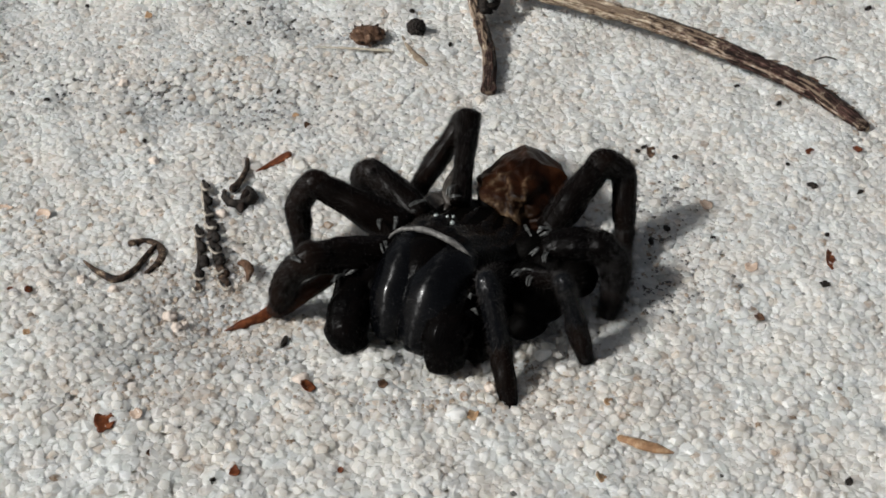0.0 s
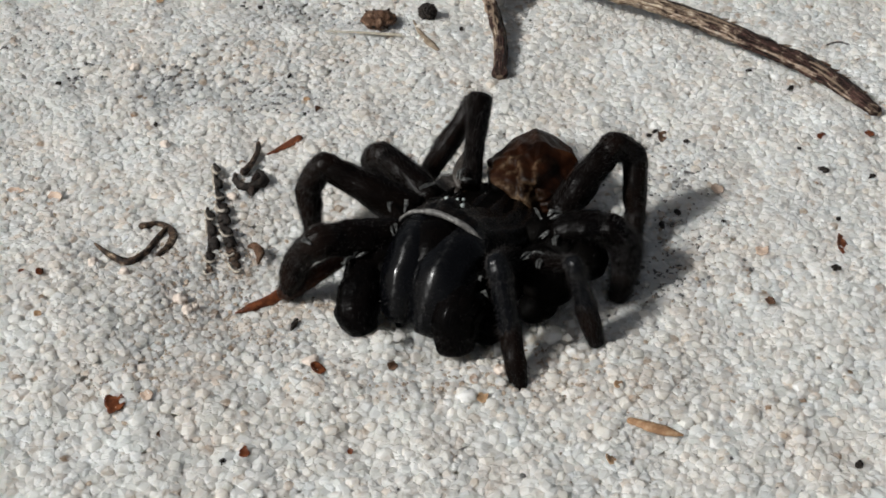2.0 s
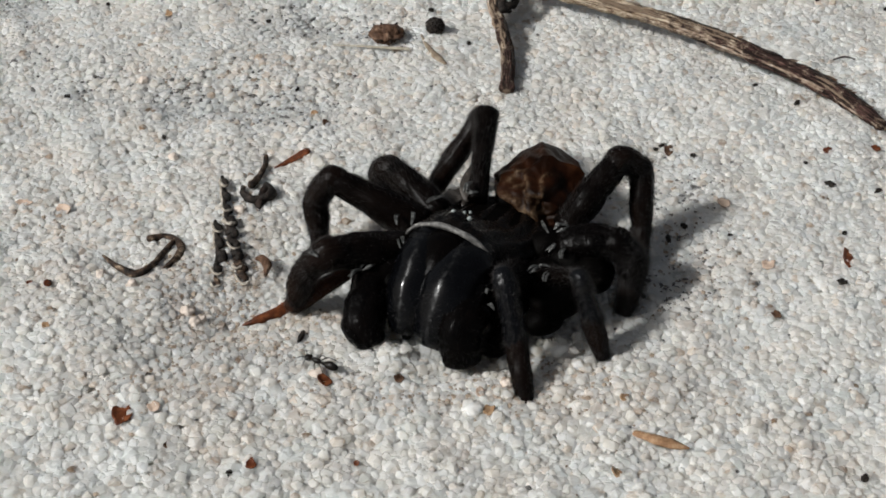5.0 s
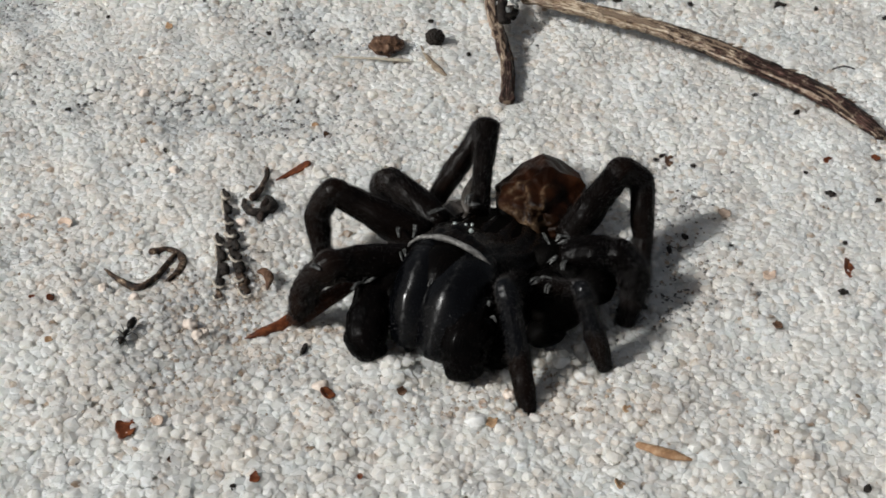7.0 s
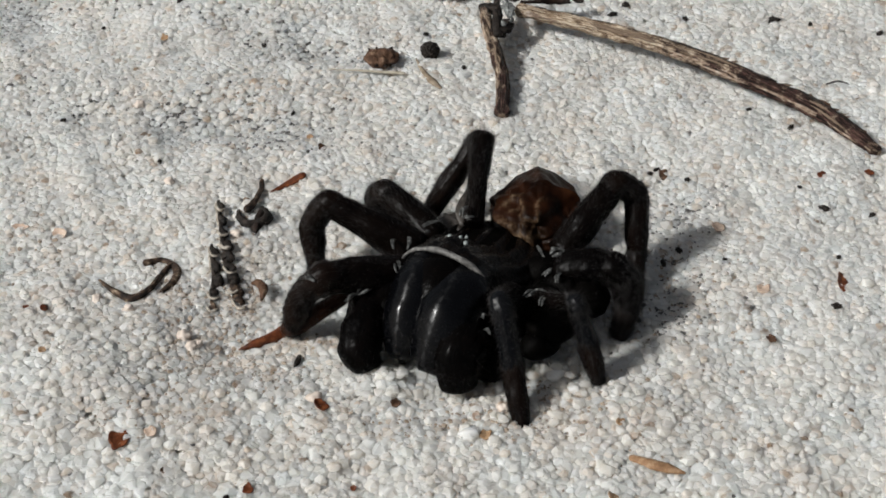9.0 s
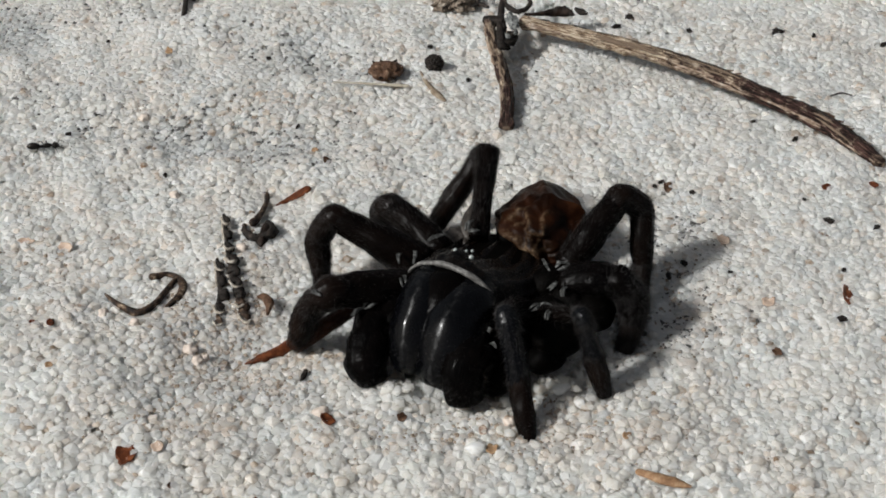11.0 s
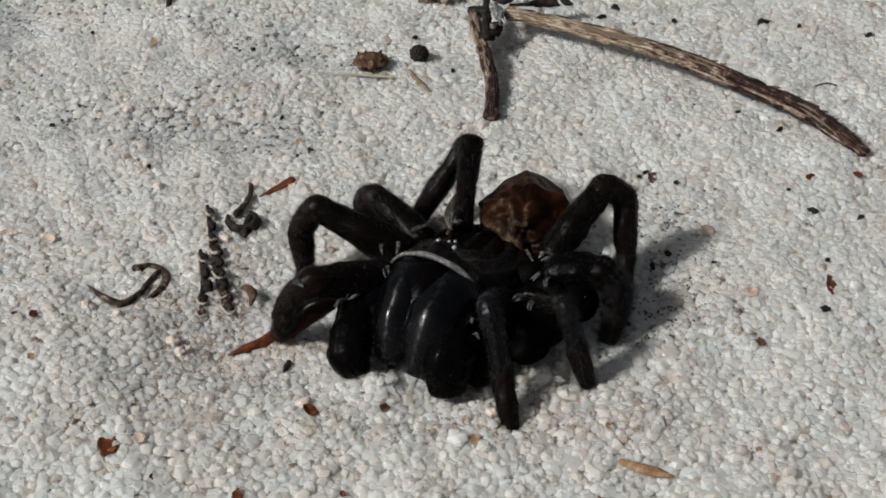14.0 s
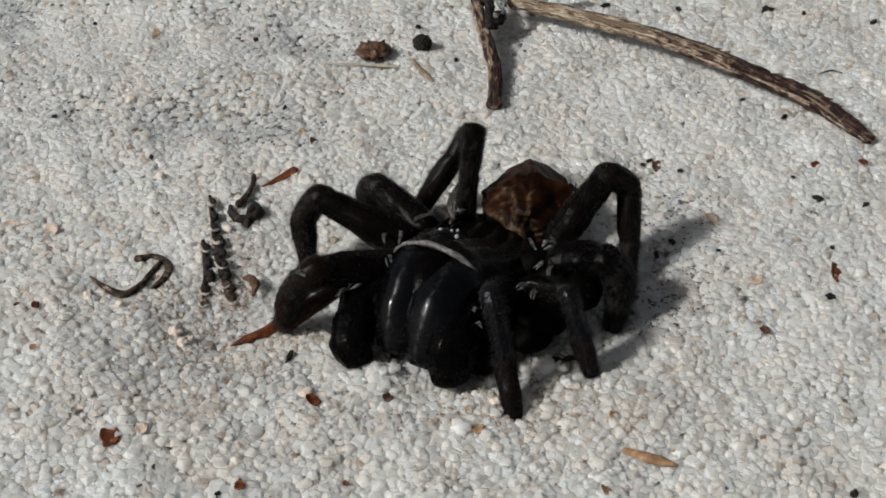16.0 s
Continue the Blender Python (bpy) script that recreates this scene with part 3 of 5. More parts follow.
def build_carapace(spider):
    bm = bmesh.new()
    rows, cols = 48, 72
    grid = []
    for i in range(rows + 1):
        u = i / rows
        f = -3.3 + 6.85 * u
        wide = 3.1 * max(0.02, 1 - abs((u - 0.48) / 0.53) ** 3.0) ** 0.5
        wide = max(wide, 2.72 * min(1, u * 2.0)) if u > 0.5 else wide
        tall = float(np.interp(u, [0, 0.06, 0.3, 0.5, 0.72, 0.9, 1.0], [-0.5, -0.3, 0.0, 0.55, 1.65, 2.35, 2.25]))
        row = []
        for k in range(cols + 1):
            ang = math.pi * k / cols
            c, s = math.cos(ang), math.sin(ang)
            groove = 0.20 * math.sin(ang * 17 + 2 * u) * max(0.0, 1 - u**3) * min(1, 4 * u) * s ** 0.5 + 0.05 * noise.noise(Vector((3 * f, 9 * c, 1)))
            dip = -0.30 * math.exp(-((u - 0.45) / 0.07) ** 2 - (c / 0.35) ** 2)
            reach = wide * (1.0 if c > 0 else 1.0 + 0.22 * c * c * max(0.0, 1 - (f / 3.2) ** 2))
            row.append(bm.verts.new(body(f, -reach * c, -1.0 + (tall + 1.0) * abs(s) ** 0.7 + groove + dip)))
        grid.append(row)
    for a, b in zip(grid, grid[1:]):
        for k in range(cols):
            bm.faces.new((a[k], a[k + 1], b[k + 1], b[k]))
    bm.faces.new(grid[0])
    bm.faces.new(grid[-1])
    for k in range(rows):
        bm.faces.new((grid[k][0], grid[k + 1][0], grid[k + 1][-1], grid[k][-1]))
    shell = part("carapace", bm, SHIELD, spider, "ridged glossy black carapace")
    bm = bmesh.new()
    rim = [body(3.72, -2.85 * math.cos(a), -0.05 + 2.4 * math.sin(a) ** 0.8) for a in np.linspace(0.22, math.pi - 0.1, 15)]
    tube(bm, rim, [0.06, 0.13, 0.17, 0.14, 0.07], 10, 4, 0.5)
    part("front_rim", bm, RIM, shell, "pale grey membrane along the front edge")
    bm = bmesh.new()
    blob(bm, body(2.5, -0.25, 2.05), (0.75, 0.62, 0.38), 0.6, 0.1)
    part("eye_mound", bm, SHIELD, shell)
    for at, r in (((-0.37, -3.37, 5.2), 0.15), ((0.24, -3.42, 5.2), 0.10), ((0.57, -3.42, 5.2), 0.10), ((0.52, -3.84, 5.1), 0.15)):
        bm = bmesh.new()
        blob(bm, at, (r, r, r))
        part("eye", bm, EYE, shell, "tiny eye with its glint painted pale")
    return shell


def build_spider():
    spider = thing("spider", (1.0, -3.0, -0.5), "large black hairy trapdoor spider standing on white sand", "spider")
    build_carapace(spider)
    # underside
    bm = bmesh.new()
    blob(bm, body(0.1, 0, -0.7), (2.5, 3.2, 0.9), math.atan2(AXIS_L.y, AXIS_L.x), 0.1, detail=3)
    part("sternum", bm, PIT, spider)
    # abdomen: shrunken, with folds
    bm = bmesh.new()
    centre = Vector((5.05, 2.4, 2.15))
    made = blob(bm, (0, 0, 0), (1, 1, 1), detail=6)
    planes = [(Vector(n).normalized(), c) for n, c in (
        ((-0.57, 0.53, 0.63), 0.80), ((0.5, 0.55, 0.66), 0.80), ((0.97, 0.0, 0.2), 0.93), ((-0.97, -0.1, 0.1), 0.92), ((0.35, -0.45, 0.8), 0.74),
        ((-0.35, -0.35, 0.85), 0.80), ((0.7, -0.6, 0.3), 0.82), ((-0.55, -0.75, 0.3), 0.82), ((0.0, -0.9, 0.4), 0.85))]
    # raised wrinkles in the skin of the front
    wrinkles = (
        ([(6.48, 1.84, 3.92), (5.46, 1.71, 4.20), (4.80, 1.49, 4.18), (4.61, 0.95, 4.03), (4.71, 0.17, 3.72), (4.44, -0.31, 3.32), (4.07, -0.54, 2.87), (3.65, -0.27, 2.87)], 0.10),
        ([(2.73, 1.09, 2.93), (3.06, 0.62, 3.08), (3.33, 0.21, 3.05)], 0.12),
        ([(3.01, 1.65, 3.49), (3.24, 2.00, 3.72), (3.74, 2.18, 4.01)], 0.11),
        ([(3.22, 1.09, 3.50), (3.50, 1.17, 3.72), (3.67, 1.50, 3.89)], 0.10),
        ([(2.63, 0.86, 2.39), (3.22, 0.01, 2.64), (3.60, -0.33, 2.70)], 0.12),
        ([(3.76, 0.16, 3.38), (4.09, 0.14, 3.53), (4.44, -0.04, 3.53)], 0.10),
        ([(3.68, 1.64, 3.92), (3.83, 1.02, 3.83), (3.66, 0.61, 3.59), (3.93, 0.24, 3.52)], 0.10))
    marks = np.array([(*q, r) for line, r in wrinkles for q in curve_points(line, 8)])
    tint = []
    for v in made:
        p = v.co.copy()
        for n, c in planes:
            over = p.dot(n) - c
            if over > 0:
                p -= n * over * 0.95
        fold = noise.noise(p * 1.5 + Vector((3, 1, 2))) * 0.12 + noise.noise(p * 3.4) * 0.05 + noise.noise(p * 8.0) * 0.015
        front = max(0.0, min(1.0, 1.2 - 1.6 * p.y))
        under = 1 / (1 + math.exp((p.z - 0.60 - 0.05 * math.sin(5 * p.x)) / 0.025))
        beside = 1 / (1 + math.exp(-(p.x + 0.12 + 0.35 * p.z) / 0.03))
        crease = front * (0.24 * under * beside + 0.05 * math.exp(-((p.x + 0.45) / 0.06) ** 2) + 0.04 * math.exp(-((p.z - 0.1 - 0.5 * p.x) / 0.05) ** 2))
        if p.x < -0.1:
            fold += front * 0.05 * math.sin(14 * p.z + 6 * p.x + 4 * noise.noise(p * 3))
        p *= 1 + fold - crease
        v.co = centre + Vector((p.x * 3.05, p.y * 3.75, p.z * 2.35))
        out = (v.co - centre).normalized()
        apart = np.array(v.co) - marks[:, :3]
        apart -= np.outer(apart @ np.array(out), np.array(out))
        crinkle = 1 + 0.5 * noise.noise(v.co * 2.6)
        near = float(np.exp(-(np.linalg.norm(apart, axis=1) / (1.35 * crinkle * marks[:, 3])) ** 2).max()) if p.y < 0.5 else 0.0
        scribble = 1 - min(1.0, abs(noise.noise(v.co * 2.3 + Vector((5, 0, 0)))) / 0.07)
        side = front * max(0.0, min(1.0, (-0.15 - p.x) / 0.3)) * max(0.0, min(1.0, (0.75 - p.z) / 0.3))
        low = front * math.exp(-((p.z - 0.12) / 0.22) ** 2 - ((p.x + 0.45) / 0.35) ** 2)
        near = max(near * (1.0 if p.x < 0.02 else 0.10), 0.6 * scribble * side)
        v.co += out * 0.11 * near
        tint.append(min(1.0, 0.6 * near + 0.5 * low))
    belly = part("abdomen", bm, BELLY, spider, "shrunken dull brown abdomen with tan folds")
    belly.data.attributes.new("fold", "FLOAT", "POINT").data.foreach_set("value", tint)
    bm = bmesh.new()
    bristles(bm, [centre + Vector((-1.6, 0.5, 0)), centre + Vector((0, 1, 0)), centre + Vector((1.6, 0.5, 0))], [1.5, 2.2, 1.5], 420, 0.22, 4, 0.007)
    part("hair", bm, HAIR, belly)
    bm = bmesh.new()
    tube(bm, [body(-2.9, 0, -0.3), centre + Vector((-0.4, -1.2, -0.3))], [0.7, 0.9], 10, 3)
    part("waist", bm, PIT, spider)
    # jaws
    jaws = ((-1, [body(2.6, -1.25, 0.2), (-1.95, -5.5, 3.1), (-2.5, -6.9, 2.4), (-2.85, -7.9, 1.2)], [1.5, 1.62, 1.55, 1.15]),
            (1, [body(2.6, 1.1, 0.1), (0.3, -6.15, 3.0), (-0.5, -7.6, 2.45), (-1.1, -8.7, 1.2)], [1.5, 1.95, 2.05, 1.5]))
    for side, pts, radii in jaws:
        bm = bmesh.new()
        pts = [Vector(p) for p in pts]
        tip = pts[-1]
        tube(bm, pts, radii, 36, 9, 0.04, seed=side, uv=True)
        jaw = part("jaw", bm, FANG, spider, "bulging glossy black jaw")
        bm = bmesh.new()
        bristles(bm, pts[2:], [radii[2], radii[3] * 1.1, radii[3]], 260, 0.4, 20 + side, 0.012)
        part("hair", bm, HAIR, jaw)
        bm = bmesh.new()
        root = tip + Vector((0, 0, -0.5))
        tube(bm, [root, root + AXIS_F * 0.2 + Vector((0, 0, -0.5)), root - AXIS_F * 0.5 + Vector((0, 0, -0.9))], [0.32, 0.25, 0.08], 10, 4)
        part("fang", bm, FANG, jaw)
    bm = bmesh.new()
    tube(bm, [body(2.4, 0.0, 0.55), (-0.85, -5.4, 3.55), (-1.2, -6.6, 2.95), (-1.6, -7.8, 1.9)], [1.3, 1.55, 1.45, 1.0], 30, 9, 0.04, uv=True)
    part("jaw_base", bm, PALP, spider, "dull black base between the jaws")
    for name, joints, radii, hairy in JOINT_TABLE:
        build_limb(spider, name, joints, radii, hairy)
    # hips, plus dull black masses added to fill dark gaps between the legs
    for at, size in (((4.6, -5.2, 1.7), (1.5, 1.3, 1.4)), ((5.4, -6.7, 1.75), (1.6, 1.3, 1.1)), ((4.9, -2.6, 1.9), (1.5, 1.1, 1.2)), ((-2.6, -2.4, 2.0), (1.2, 1.0, 1.1)), ((2.6, -6.6, 1.6), (1.3, 1.3, 1.2)), ((-3.8, -5.7, 1.7), (1.1, 1.3, 1.2)), ((1.9, -8.7, 0.7), (1.25, 1.1, 1.0)), ((6.4, -3.4, 1.6), (1.5, 1.3, 1.2)), ((7.3, -4.3, 1.5), (1.5, 1.2, 1.25)), ((4.6, -7.6, 1.0), (1.2, 0.9, 0.9))):
        bm = bmesh.new()
        blob(bm, at, size, 0.4, 0.15, at[0], 1.5, 3)
        hip = part("hip", bm, PIT, spider)
        bm = bmesh.new()
        bristles(bm, [Vector(at) - Vector((0.5, 0, 0.2)), Vector(at) + Vector((0.5, 0, -0.2))], [size[2], size[2]], 140, 0.5, int(at[0] * 10), 0.014)
        part("hair", bm, HAIR, hip)
    # pale skin between the leg bases; the last strip is a glint shaped on one knee
    folds = (
        ((5.38, -2.63, 3.3), (6.16, -2.23, 3.3), 0.22), ((4.84, -4.58, 3.4), (5.31, -3.9, 3.4), 0.18), ((5.58, -5.05, 3.3), (5.87, -4.22, 3.3), 0.13),
        ((3.72, -6.47, 3.5), (4.29, -5.95, 3.5), 0.15), ((4.29, -5.95, 3.5), (4.97, -6.05, 3.5), 0.10), ((4.59, -6.99, 3.3), (5.0, -6.1, 3.3), 0.12),
        ((4.64, -1.40, 3.0), (5.06, -2.72, 3.0), 0.08), ((1.4, -8.81, 4.0), (1.64, -8.53, 4.0), 0.12), ((1.48, -9.48, 3.8), (1.81, -9.89, 3.8), 0.08),
        ((-3.49, -2.0, 3.9), (-3.53, -2.91, 3.9), 0.13), ((-2.66, -2.04, 4.1), (-2.73, -3.2, 4.1), 0.13), ((-1.94, -0.87, 3.9), (-0.88, -0.29, 3.9), 0.09),
        ((-1.77, -1.71, 4.2), (-1.45, -1.71, 4.2), 0.13), ((0.28, -0.31, 4.2), (0.68, 0.69, 4.2), 0.14), ((0.35, -0.29, 4.1), (1.06, -0.18, 4.1), 0.09),
        ((-3.57, -3.78, 3.8), (-3.29, -4.86, 3.8), 0.12), ((-3.32, -3.78, 3.8), (-3.14, -4.52, 3.8), 0.08), ((-4.44, -3.42, 3.6), (-4.24, -4.65, 3.6), 0.12),
        ((-6.03, -6.64, 3.2), (-5.36, -5.93, 3.2), 0.16), ((-5.35, -6.05, 3.3), (-4.65, -5.62, 3.3), 0.19), ((-8.13, -6.04, 4.55), (-7.7, -6.52, 4.55), 0.16))
    for k, (a, b, r) in enumerate(folds):
        bm = bmesh.new()
        a, b = Vector(a), Vector(b)
        across = (b - a).cross(Vector((0, 0, 1))).normalized() * r
        for m in (-0.6, 0.5):
            bend = across * (m + 0.9 * math.sin(2.3 * k + m)) + Vector((0, 0, 0.12))
            tube(bm, [a + across * m, a.lerp(b, 0.35) + bend, a.lerp(b, 0.7) + bend * 0.7, b + across * 0.4 * m], [r * 0.22, r * 0.58, r * 0.42, r * 0.15], 10, 6, 1.1, flat=0.7, seed=3 * k + m)
        part("joint_membrane", bm, SKIN, spider, "pale crumpled skin at a leg joint, one strip a knee glint")
    # skin between the bases of the hind legs
    bm = bmesh.new()
    blob(bm, (-0.15, 1.21, 2.4), (0.75, 1.0, 0.5), 0.5, 0.3, 2.0, 2.0, 4)
    part("joint_membrane", bm, THIN_SKIN, spider, "thin grey-brown skin between the leg bases")
    # thin skin stretched beside the raised leg
    bm = bmesh.new()
    tube(bm, [(0.45, 0.4, 3.2), (0.22, 1.3, 3.5), (0.80, 2.9, 3.95)], [0.30, 0.36, 0.08], 12, 5, 0.3, flat=0.35)
    part("joint_membrane", bm, THIN_SKIN, spider, "thin grey-brown skin beside the raised leg")
    return spider


# joints from the body outwards: hip, knee, end of kneecap, shin's end, foot
JOINT_TABLE = (
    ("leg", [(0.95, 0.2, 3.1), (1.55, 6.3, 5.0), (1.05, 6.5, 4.2), (-0.6, 5.3, 2.1), (-2.2, 4.3, -0.2)], [0.60, 0.80, 0.66, 0.72, 0.52], 260),
    ("leg", [(-1.2, -0.4, 2.6), (-4.1, 3.0, 3.4), (-4.7, 3.4, 2.7), (-4.6, 3.0, 1.2), (-4.5, 2.6, -0.2)], [0.95, 0.84, 0.80, 0.60, 0.42], 200),
    ("leg", [(-2.4, -1.4, 2.5), (-7.4, 0.5, 4.5), (-8.35, 0.2, 3.1), (-8.2, -0.6, 1.5), (-8.0, -1.6, -0.2)], [1.25, 0.82, 0.72, 0.56, 0.46], 200),
    ("leg", [(-2.9, -3.6, 2.5), (-7.2, -5.6, 4.0), (-8.48, -5.66, 2.8), (-9.2, -5.75, 0.5), (-5.7, -4.25, 2.0)], [1.15, 1.0, 0.80, 0.58, 0.44], 180),
    ("palp", [(-3.2, -4.6, 2.4), (-4.7, -5.7, 2.1), (-5.1, -7.1, 1.7), (-5.2, -8.2, 1.1), (-4.85, -8.8, 0.35)], [0.95, 1.06, 1.18, 1.20, 0.80], 150),
    ("leg", [(6.1, -1.5, 2.6), (9.15, 1.5, 5.25), (10.5, 1.7, 4.2), (10.5, -0.4, 1.5), (10.35, -2.0, -0.2)], [0.86, 0.80, 0.74, 0.57, 0.5], 300),
    ("leg", [(5.9, -2.9, 2.3), (8.7, -3.4, 3.0), (9.7, -4.0, 2.3), (9.6, -4.8, 1.0), (9.2, -5.5, -0.4)], [1.05, 1.0, 0.86, 0.70, 0.56], 420),
    ("leg", [(3.9, -5.0, 1.6), (6.4, -7.5, 4.1), (6.68, -7.95, 3.5), (7.2, -8.7, 1.9), (7.8, -9.5, 0.0)], [0.85, 0.44, 0.50, 0.62, 0.52], 200),
    ("leg", [(3.0, -5.2, 2.0), (2.3, -8.5, 5.0), (2.56, -9.28, 4.3), (3.06, -10.6, 2.0), (3.55, -13.15, -0.35)], [1.1, 0.52, 0.60, 0.66, 0.54], 160),
    ("palp", [(1.2, -6.2, 2.2), (0.5, -8.7, 2.3), (0.15, -9.5, 2.0), (0.1, -9.9, 1.2), (0.2, -10.2, 0.4)], [1.2, 1.35, 1.36, 1.26, 1.0], 150),
)


def build_limb(spider, name, joints, radii, hairy):
    """Four segments, each a little swollen, that meet in narrower joints."""
    j = [Vector(p) for p in joints]
    bow = Vector((0, 0, 0.10))
    mid = [(a + b) / 2 for a, b in zip(j, j[1:])]
    way = [(q - p).normalized() for p, q in zip(j, j[1:])]
    raised = j[1].z > 4.9 and j[1].y > 5
    dull = j[1].x > 8 and j[1].y < -2
    shell = SHANK if j[1].y < -6.5 else PALP if dull else LEG
    thigh = PALP if dull else FEMUR
    tarsus = TARSUS if j[4].z > 1.0 else LEG
    knee = 0.62 if raised else 1.0
    spans = (
        ("thigh", [j[0], mid[0] + bow * 1.5, j[1]], [radii[0], radii[1] * 0.72 if raised else 0.52 * (radii[0] + radii[1]), radii[1] * (0.76 if raised else 1.06), radii[1] * (0.98 if raised else 0.85)], thigh),
        ("kneecap", [j[1] - way[0] * radii[1] * 0.9, j[1], mid[1] + bow * 0.5 + way[0] * 0.06, j[2]], [radii[1] * 0.84 * knee, radii[1] * 0.97 * knee, radii[2] * 1.03, radii[2] * 0.97], shell),
        ("shin", [j[2] - way[1] * radii[2] * 0.6, j[2], mid[2], j[3]], [radii[2] * 0.9, radii[2] * 0.97, radii[2] * 0.98, radii[3] * 0.95], shell),
        ("foot", [j[3] - way[2] * radii[3] * 0.6, j[3], mid[3], j[4]], [radii[3] * 0.85, radii[3] * 0.95, (radii[3] + radii[4]) * 0.48, radii[4] * 0.8], tarsus))
    if name == "palp":
        spans = (("limb", j, list(radii), PALP),)
    root = spider
    for k, (piece, pts, r, mat) in enumerate(spans):
        bm = bmesh.new()
        tube(bm, pts, r, 28, 10, 0.13, seed=j[1].x + k, ridge=0.08, blunt=0.10 if k == 0 and raised else 0.45, uv=True)
        bristles(bm, pts, r, int(hairy * 0.8), 0.45, int(1000 * abs(j[1].x)) + k, 0.010)
        bristles(bm, pts, r, int(hairy * 6), 0.21, int(1000 * abs(j[1].x)) + k + 50, 0.008)
        if k == 0 and raised:
            bristles(bm, [j[1] - way[0] * 0.25, j[1]], [r[-1], r[-1] * 0.6], 160, 0.55, 77, 0.009)
        ob = part(name if k == 0 else piece, bm, mat, root)
        if piece == "shin" and j[1].y > 0 and abs(j[1].x) > 7:
            # thin crease of skin round the joint
            bm = bmesh.new()
            at, axis = j[2], (way[1] + way[2]).normalized()
            u = axis.orthogonal().normalized()
            w, size = axis.cross(u), radii[2] * 0.95
            tube(bm, [at + (u * math.cos(a) + w * math.sin(a)) * size for a in np.linspace(0, 6.28, 15)], [0.015, 0.045, 0.02, 0.045, 0.015], 6, 2, 0.8)
            part("joint_crease", bm, CREASE, root, "thin grey skin at the joint")
        if k == 0:
            root = tagged(ob, "black bristly jointed leg" if name == "leg" else "short thick black feeler limb")


build_spider()


# ---- ants ----
def build_ant():
    """One small black ant, facing +x, with its feet at its origin's height."""
    ant = thing("ant", (0, 0, 0), "tiny black ant running over the sand", "ant", "ants round the spider")
    for name, at, radii in (("head", (0.82, 0, 0.40), (0.24, 0.21, 0.18)), ("thorax", (0.30, 0, 0.42), (0.34, 0.15, 0.17)),
                            ("waist", (-0.12, 0, 0.38), (0.11, 0.08, 0.11)), ("gaster", (-0.60, 0, 0.42), (0.44, 0.235, 0.24))):
        bm = bmesh.new()
        blob(bm, at, radii, 0, 0.08, at[0], 2.0, 3)
        if name == "thorax":
            tube(bm, [(0.0, 0, 0.40), (-0.25, 0, 0.38)], [0.07, 0.06], 8, 2)
        if name == "head":
            tube(bm, [(0.95, 0.07, 0.33), (1.10, 0.03, 0.30)], [0.05, 0.02], 6, 2)
            tube(bm, [(0.95, -0.07, 0.33), (1.10, -0.03, 0.30)], [0.05, 0.02], 6, 2)
        part(name, bm, ANT, ant)
    legs = []
    for side in (-1, 1):
        for hip, knee, foot in ((0.50, 0.85, 1.05), (0.32, 0.30, 0.20), (0.14, -0.25, -0.75)):
            bm = bmesh.new()
            tube(bm, [(hip, side * 0.10, 0.36), (knee * 0.9, side * 0.36, 0.52), (foot * 0.82, side * 0.55, 0.22), (foot * 0.9, side * 0.66, 0.0)], [0.038, 0.028, 0.018, 0.010], 6, 3)
            legs.append(part("leg", bm, ANT, ant))
        bm = bmesh.new()
        tube(bm, [(0.98, side * 0.10, 0.46), (1.12, side * 0.28, 0.58), (1.40, side * 0.34, 0.38)], [0.024, 0.018, 0.020], 6, 3)
        part("feeler", bm, ANT, ant)
    return ant, legs


